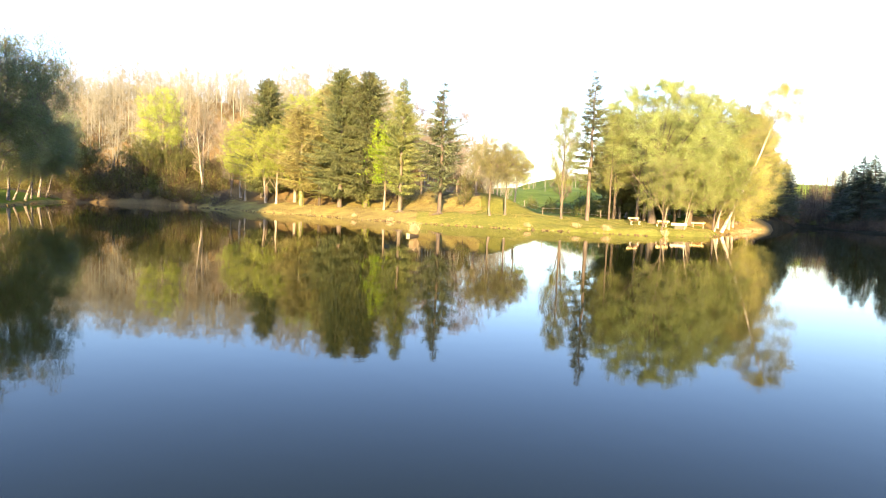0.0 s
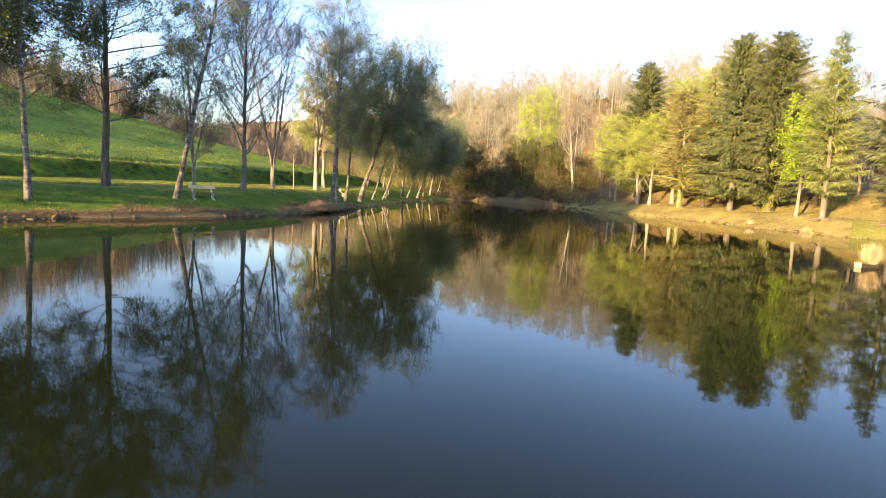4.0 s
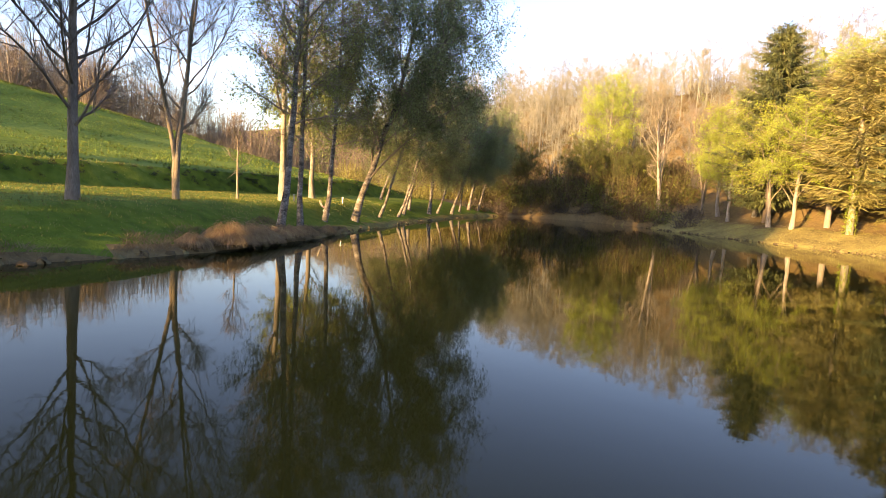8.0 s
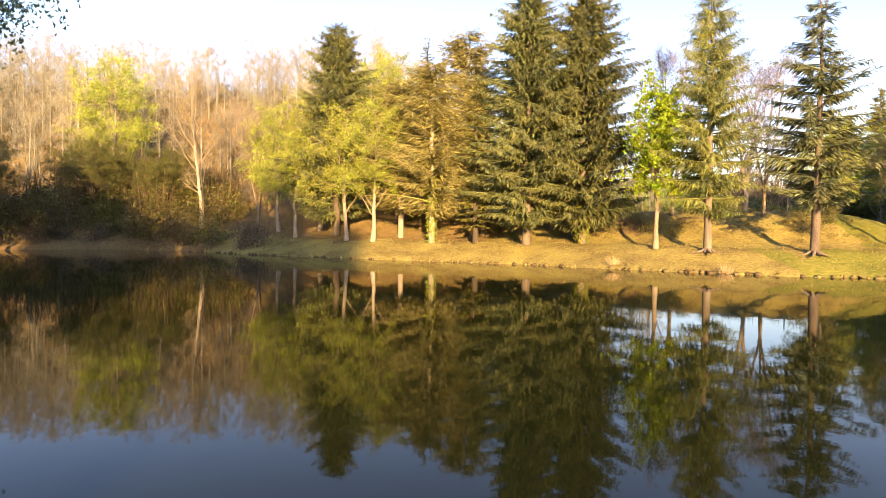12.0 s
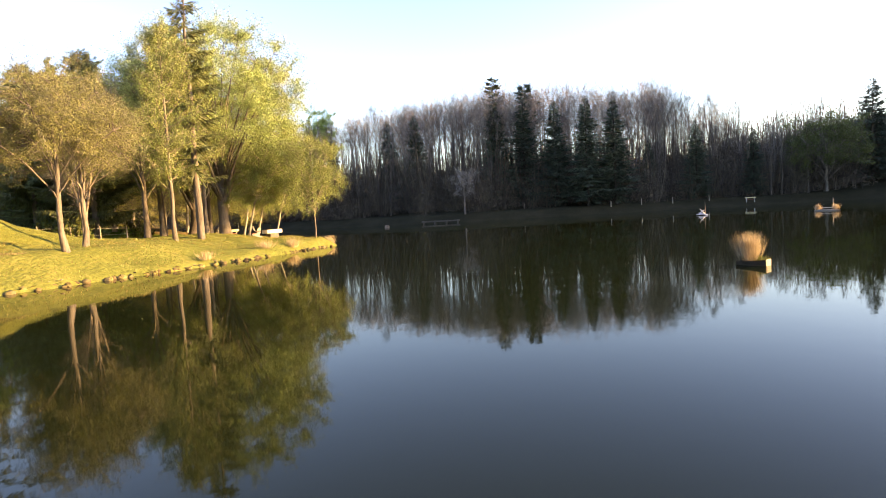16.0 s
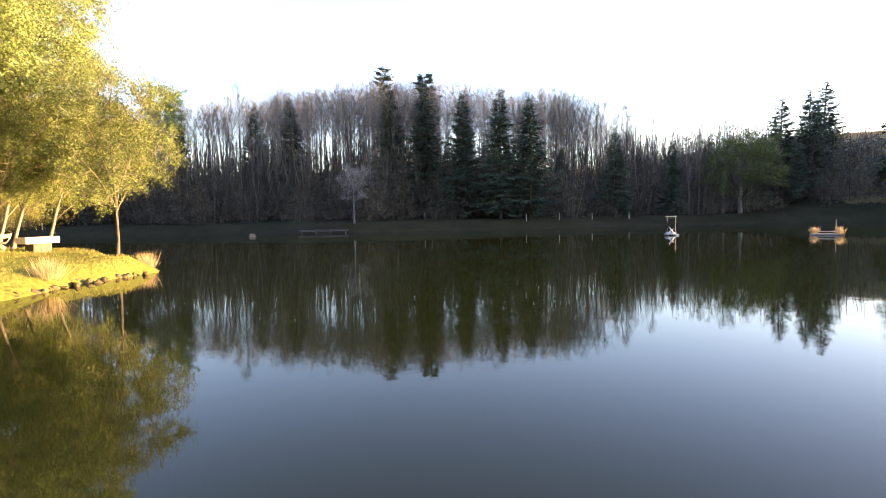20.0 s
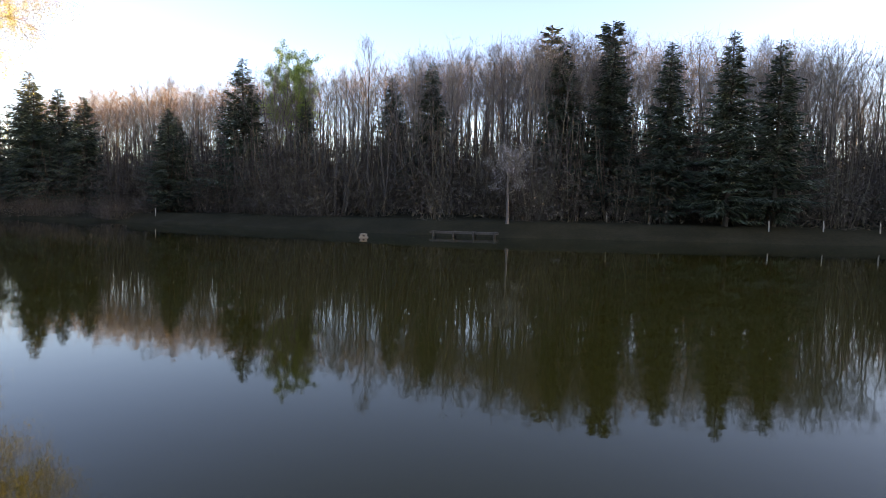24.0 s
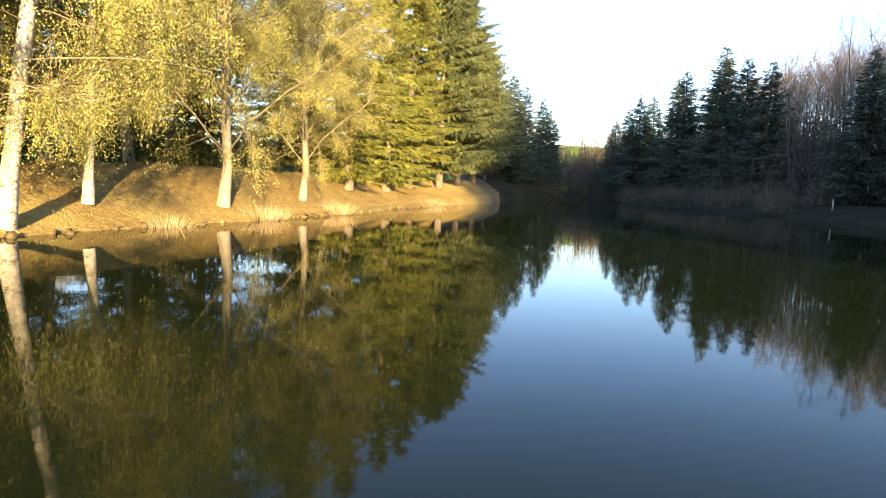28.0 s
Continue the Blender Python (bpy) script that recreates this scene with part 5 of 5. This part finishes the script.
# boat-shaped planter afloat
punt = thing("floating_planter", "small wooden punt planted with dry reeds, afloat", "planter", -2.2, 41.7, 44, z=-0.05)
punt.matrix_basis = punt.matrix_basis @ Matrix.Scale(0.6, 4)
bm = bmesh.new()
stations = [(-0.75, 0.30, 0.02, 0.42), (-0.35, 0.28, -0.02, 0.36), (0.3, 0.2, -0.02, 0.32), (0.85, 0.06, 0.06, 0.3)]
rings = []
for sx, hw, lo, hi in stations:
    rings.append([bm.verts.new(p) for p in ((sx, -hw, lo - 0.1), (sx, hw, lo - 0.1), (sx - 0.03, hw * 1.15, hi), (sx - 0.03, -hw * 1.15, hi))])
for r0, r1 in zip(rings, rings[1:]):
    for k in (0, 1, 3):
        bm.faces.new((r0[k], r1[k], r1[(k + 1) % 4], r0[(k + 1) % 4]))
bm.faces.new(rings[-1])
bmesh.ops.solidify(bm, geom=bm.faces[:], thickness=0.035)
bmesh.ops.recalc_face_normals(bm, faces=bm.faces)
hull = part("hull", bm, M["wood_dark"], punt, "dark weathered plank hull")
for k in range(4):
    block("stern_board", hull, "wood", (0.03, 0.62 - 0.02 * k, 0.12), (-0.79, 0, 0.36 - 0.125 * k), bevel=0.006, label="pale weathered stern board")
block("soil", punt, "bark_dark", (1.1, 0.42, 0.05), (-0.1, 0, 0.27), bevel=0.01)
tuft("reeds", "dry golden reeds", 0.15, 0, 0.28, 1100, 1.7, 0.17, 0.6, "dry_reed", 301, parent=punt)
tuft("grass", "short green grass", -0.45, 0, 0.28, 160, 0.4, 0.12, 0.8, "blade", 302, parent=punt)

raft = thing("reed_raft", "log raft with two clumps of dry reeds", "raft", 38.8, 17.1, 20, z=0.0)
raft.matrix_basis = raft.matrix_basis @ Matrix.Scale(0.74, 4)
for k in range(4):
    bar("log", raft, "wood_old", [(-1.6, -0.3 + 0.2 * k, 0.06), (0, -0.3 + 0.2 * k, 0.09), (1.6, -0.3 + 0.2 * k, 0.06)], [0.09, 0.1, 0.09], 10)
for sx in (-1.3, 1.3):
    bar("upright", raft, "wood", [(sx, 0, 0), (sx, 0.02, 0.9)], [0.05, 0.04])
    bar("upright", raft, "wood", [(sx + 0.25, 0.2, 0), (sx + 0.22, 0.2, 0.7)], [0.05, 0.04])
    tuft("reeds", "dry pale reeds", sx, 0, 0.12, 320, 0.95, 0.15, 0.5, "dry_reed", 310 + int(sx * 10), parent=raft)
bar("rail", raft, "wood", [(-1.3, 0, 0.4), (1.3, 0.02, 0.38)], [0.05, 0.05])
bar("mast", raft, "wood", [(-0.9, 0, 0), (-0.88, 0, 1.7)], [0.04, 0.025])

drift = thing("driftwood_raft", "bleached driftwood on a small float", "raft", 44.9, 26.8, 60, z=0.0)
for k, (a, b_) in enumerate((((-0.6, 0, 0.05), (0.6, 0.1, 0.12)), ((-0.3, -0.2, 0.05), (0.2, 0.3, 0.75)), ((0.3, 0.2, 0.08), (-0.2, -0.1, 0.6)), ((-0.5, 0.2, 0.04), (0.5, -0.2, 0.3)))):
    bar("branch", drift, "white", [a, [(p + q) / 2 + 0.05 for p, q in zip(a, b_)], b_], [0.07, 0.05, 0.02], 7)
bar("pole", drift, "wood_old", [(-0.3, 0, 0), (-0.3, 0.02, 1.5)], [0.03, 0.02])

nest = thing("floating_nest_box", "pale floating nest box on a wooden float", "nest box", 68.8, 66.4, 15, z=0.0)
block("float", nest, "wood_old", (0.95, 0.8, 0.1), (0, 0, 0.03), bevel=0.02)
house = block("house", nest, "wood_old", (0.72, 0.56, 0.22), (0, 0, 0.19), bevel=0.02)
for sy in (-1, 1):
    block("roof_board", house, "wood_old", (0.84, 0.36, 0.025), (0, sy * 0.16, 0.13), tilt=-sy * 0.18, bevel=0.004)
block("entrance", house, "bark_dark", (0.02, 0.16, 0.14), (-0.362, 0, -0.02), bevel=0.004)

jetty = thing("jetty", "low dark wooden jetty along the shaded shore", "jetty", 75.6, 58.5, 84, z=0.0)
for k in range(22):
    block("plank", jetty, "wood_dark", (0.27, 1.1, 0.05), (-3.05 + 0.29 * k, 0, 0.46), bevel=0.006)
for sy in (-0.5, 0.5):
    block("side_beam", jetty, "wood_dark", (6.4, 0.09, 0.16), (0, sy, 0.35), bevel=0.01)
    for k in range(4):
        bar("pile", jetty, "wood_dark", [(-2.9 + 1.93 * k, sy, -1.2), (-2.9 + 1.93 * k, sy, 0.55)], [0.08, 0.075])

# ivy on two trunks, roots of two conifers
rng = np.random.default_rng(55)


def ivy(tree, radius, tall, count):
    a, z = rng.uniform(0, 6.28, count), tall * rng.uniform(0, 1, count) ** 0.8
    r = radius * (1 - 0.3 * z / tall) + np.abs(rng.normal(0, 0.12, count))
    s = Shape()
    leaves(s, rng, np.column_stack([np.cos(a) * r, np.sin(a) * r, z]), 0.09, 0.03)
    part("ivy", s.mesh("ivy", M["ivy"]), None, tree, "yellow-green ivy")


def roots(tree, count, reach):
    for k in range(count):
        a = k * 6.28 / count + rng.uniform(-0.3, 0.3)
        d = Vector((math.cos(a), math.sin(a), 0))
        bar("root", tree, "bark_brown", [d * 0.15 + Vector((0, 0, 0.3)), d * 0.45 + Vector((0, 0, 0.1)), d * reach + Vector((0, 0, -0.03))], [0.12, 0.09, 0.02], 6)


for ob in list(scene.objects):
    tag = ob["label"] if "label" in ob else ""
    if "ivy-covered" in tag:
        ivy(ob, 0.28, 5.5, 1800)
    elif "ivy at its foot" in tag:
        ivy(ob, 0.4, 3.2, 1300)
    elif "feathery light" in tag or "open-branched" in tag:
        roots(ob, 6, 1.2)

# ---- pieces of the ground ----


def shore_points(x0, x1, y0, y1, step, off):
    """Points along the waterline inside a window, off metres inland."""
    p = LAKE + LAKE[:1]
    out = []
    for (ax, ay), (bx, by) in zip(p, p[1:]):
        ln = math.hypot(bx - ax, by - ay)
        for k in range(int(ln / step)):
            t = (k + 0.5) * step / ln
            x, y = ax + (bx - ax) * t - (by - ay) / ln * -off, ay + (by - ay) * t - (bx - ax) / ln * off
            if x0 < x < x1 and y0 < y < y1:
                out.append((x, y))
    return out


# stones along the spit and the sunny bank
stone_mesh = []
for k in range(6):
    bm = bmesh.new()
    bmesh.ops.create_icosphere(bm, subdivisions=1, radius=0.5)
    for v in bm.verts:
        v.co *= rng.uniform(0.75, 1.2)
        v.co.z *= 0.38
    me = bpy.data.meshes.new("stone")
    bm.to_mesh(me)
    bm.free()
    me.materials.append(M["stone"])
    stone_mesh.append(me)
edging = tagged(new("stone_edging"), "rough field stones edging the bank", "stones")
for x, y in shore_points(-28, 22.3, 55, 95, 0.62, 0.0):
    if rng.uniform() < 0.22:
        o = new("stone", stone_mesh[rng.integers(6)])
        o.parent = edging
        x, y = x + rng.normal(0, 0.2), y + rng.normal(0, 0.2)
        s = rng.uniform(0.08, 0.2)
        o.matrix_basis = Matrix.Translation((x, y, max(0.0, ground_at(x, y)) + 0.02)) @ Matrix.Rotation(rng.uniform(0, 6), 4, "Z") @ Matrix.Diagonal((s * 1.3, s, s, 1))

# earthen edge of the bank: clods and turf lumps standing out of the water
s = Shape()
for x0, x1, y0, y1, step in ((-45, 22.8, 58, 104, 0.22), (26, 62, 62, 116, 0.4), (-66, -33, 20, 96, 0.4)):
    for x, y in shore_points(x0, x1, y0, y1, step, 0.0):
        if rng.uniform() < 0.25:
            continue
        x, y = x + rng.normal(0, 0.16), y + rng.normal(0, 0.16)
        w, h = rng.uniform(0.06, 0.2), rng.uniform(0.02, 0.15)
        j = rng.normal(0, 0.05, (4, 2))
        s.tube([(x + j[0, 0], y + j[0, 1], -0.15), (x + j[1, 0], y + j[1, 1], h * 0.35), (x + j[2, 0], y + j[2, 1], h * 0.85), (x + j[3, 0], y + j[3, 1], h + 0.02)], [w, w * 1.15, w * 0.8, 0.03], 6)
tagged(new("bank_edge", s.mesh("bank_edge", M["clay"])), "broken earthen edge of the bank with turf clods", "bank edge", kind="stuff")

# slim pale posts on the shaded eastern bank
for x, y in ((97.1, 103.5), (84.7, 44.0), (84.8, 38.5), (80.0, 29.6), (80.8, 24.3), (81.2, 19.0), (82.0, 12.7)):
    post = thing("marker_post", "slim pale wooden post on the shaded bank", "post", x, y, group="pale posts on the shaded bank")
    bar("stake", post, "wood", [(0, 0, -0.2), (0.02, 0, 0.6), (0.03, 0.02, 1.05)], [0.07, 0.065, 0.06], 8)

for x, y, h in ((-47.9, 52.0, 0.4), (-50.1, 57.8, 0.35), (-50.6, 58.2, 0.32)):
    post = thing("marker_post", "short white post on the western lawn", "post", x, y, group="white posts on the western lawn")
    bar("stake", post, "white", [(0, 0, -0.1), (0, 0, h)], [0.05, 0.045], 8)
    block("cap", post, "white", (0.14, 0.07, 0.05), (0, 0, h + 0.03), 0.6, bevel=0.01)


def blades(name, label, pts, low, high, mat, seed, width=0.012, leanby=0.35):
    """Grass standing on the ground, one mesh."""
    rng = np.random.default_rng(seed)
    n = len(pts)
    z = land(pts[:, 0], pts[:, 1])
    h = rng.uniform(low, high, n)
    al = np.column_stack([rng.normal(0, leanby, (n, 2)) * h[:, None], h]) / 2
    s = Shape()
    s.cards(np.column_stack([pts, z - 0.02]) + al, al, unit(np.cross(al, rng.normal(0, 1, (n, 3)))) * width)
    return tagged(new(name, s.mesh(name, M[mat])), label, "grass", kind="stuff")


def patchy(x, y, f):
    return np.sin(x * f + 2 * np.sin(y * f * 0.7)) * np.cos(y * f * 1.3 + np.sin(x * f))


bankg = scatter(61, 90000, -46, 32, 60, 106, lambda x, y: (LD(x, y) > 0.1) & (LD(x, y) < 7) & (patchy(x, y, 0.9) > -0.35))
blades("bank_grass", "short dry grass on the sunny bank", bankg[:20000], 0.05, 0.16, "straw", 62, 0.012)
greeng = scatter(63, 90000, 6, 34, 60, 84, lambda x, y: (LD(x, y) > 0.3) & (LD(x, y) < 9))
blades("spit_grass", "short green grass on the spit", greeng[:36000], 0.04, 0.13, "blade", 64, 0.008)
sedge = scatter(65, 120000, -42, -33, 14, 52, lambda x, y: (LD(x, y) > -0.1) & (LD(x, y) < 0.9 + 0.8 * patchy(x, y, 0.8) + 1.0 * smooth(36, 40, y) * smooth(48, 45, y)))
blades("sedge", "brown withered sedge along the shaded bank", sedge[:14000], 0.06, 0.26, "sedge", 66, 0.007, 0.8)
lawng = scatter(67, 90000, -60, -35, 18, 66, lambda x, y: (LD(x, y) > 1.2))
blades("lawn_grass", "green lawn grass under the trees", lawng[:22000], 0.04, 0.12, "blade", 68, 0.02)
eastg = scatter(69, 60000, 30, 62, 70, 116, lambda x, y: (LD(x, y) > 0.1) & (LD(x, y) < 5))
blades("east_bank_grass", "short dry grass on the sunlit eastern bank", eastg[:12000], 0.04, 0.14, "straw", 70, 0.01)
meadowg = scatter(71, 60000, -128, -57, 6, 92, lambda x, y: (x + 0.25 * (y - 42) < -58.5) & (patchy(x, y, 0.35) > -0.2))
blades("meadow_grass", "tufts of longer grass on the meadow", meadowg[:26000], 0.1, 0.3, "meadow_blade", 72, 0.045, 0.5)
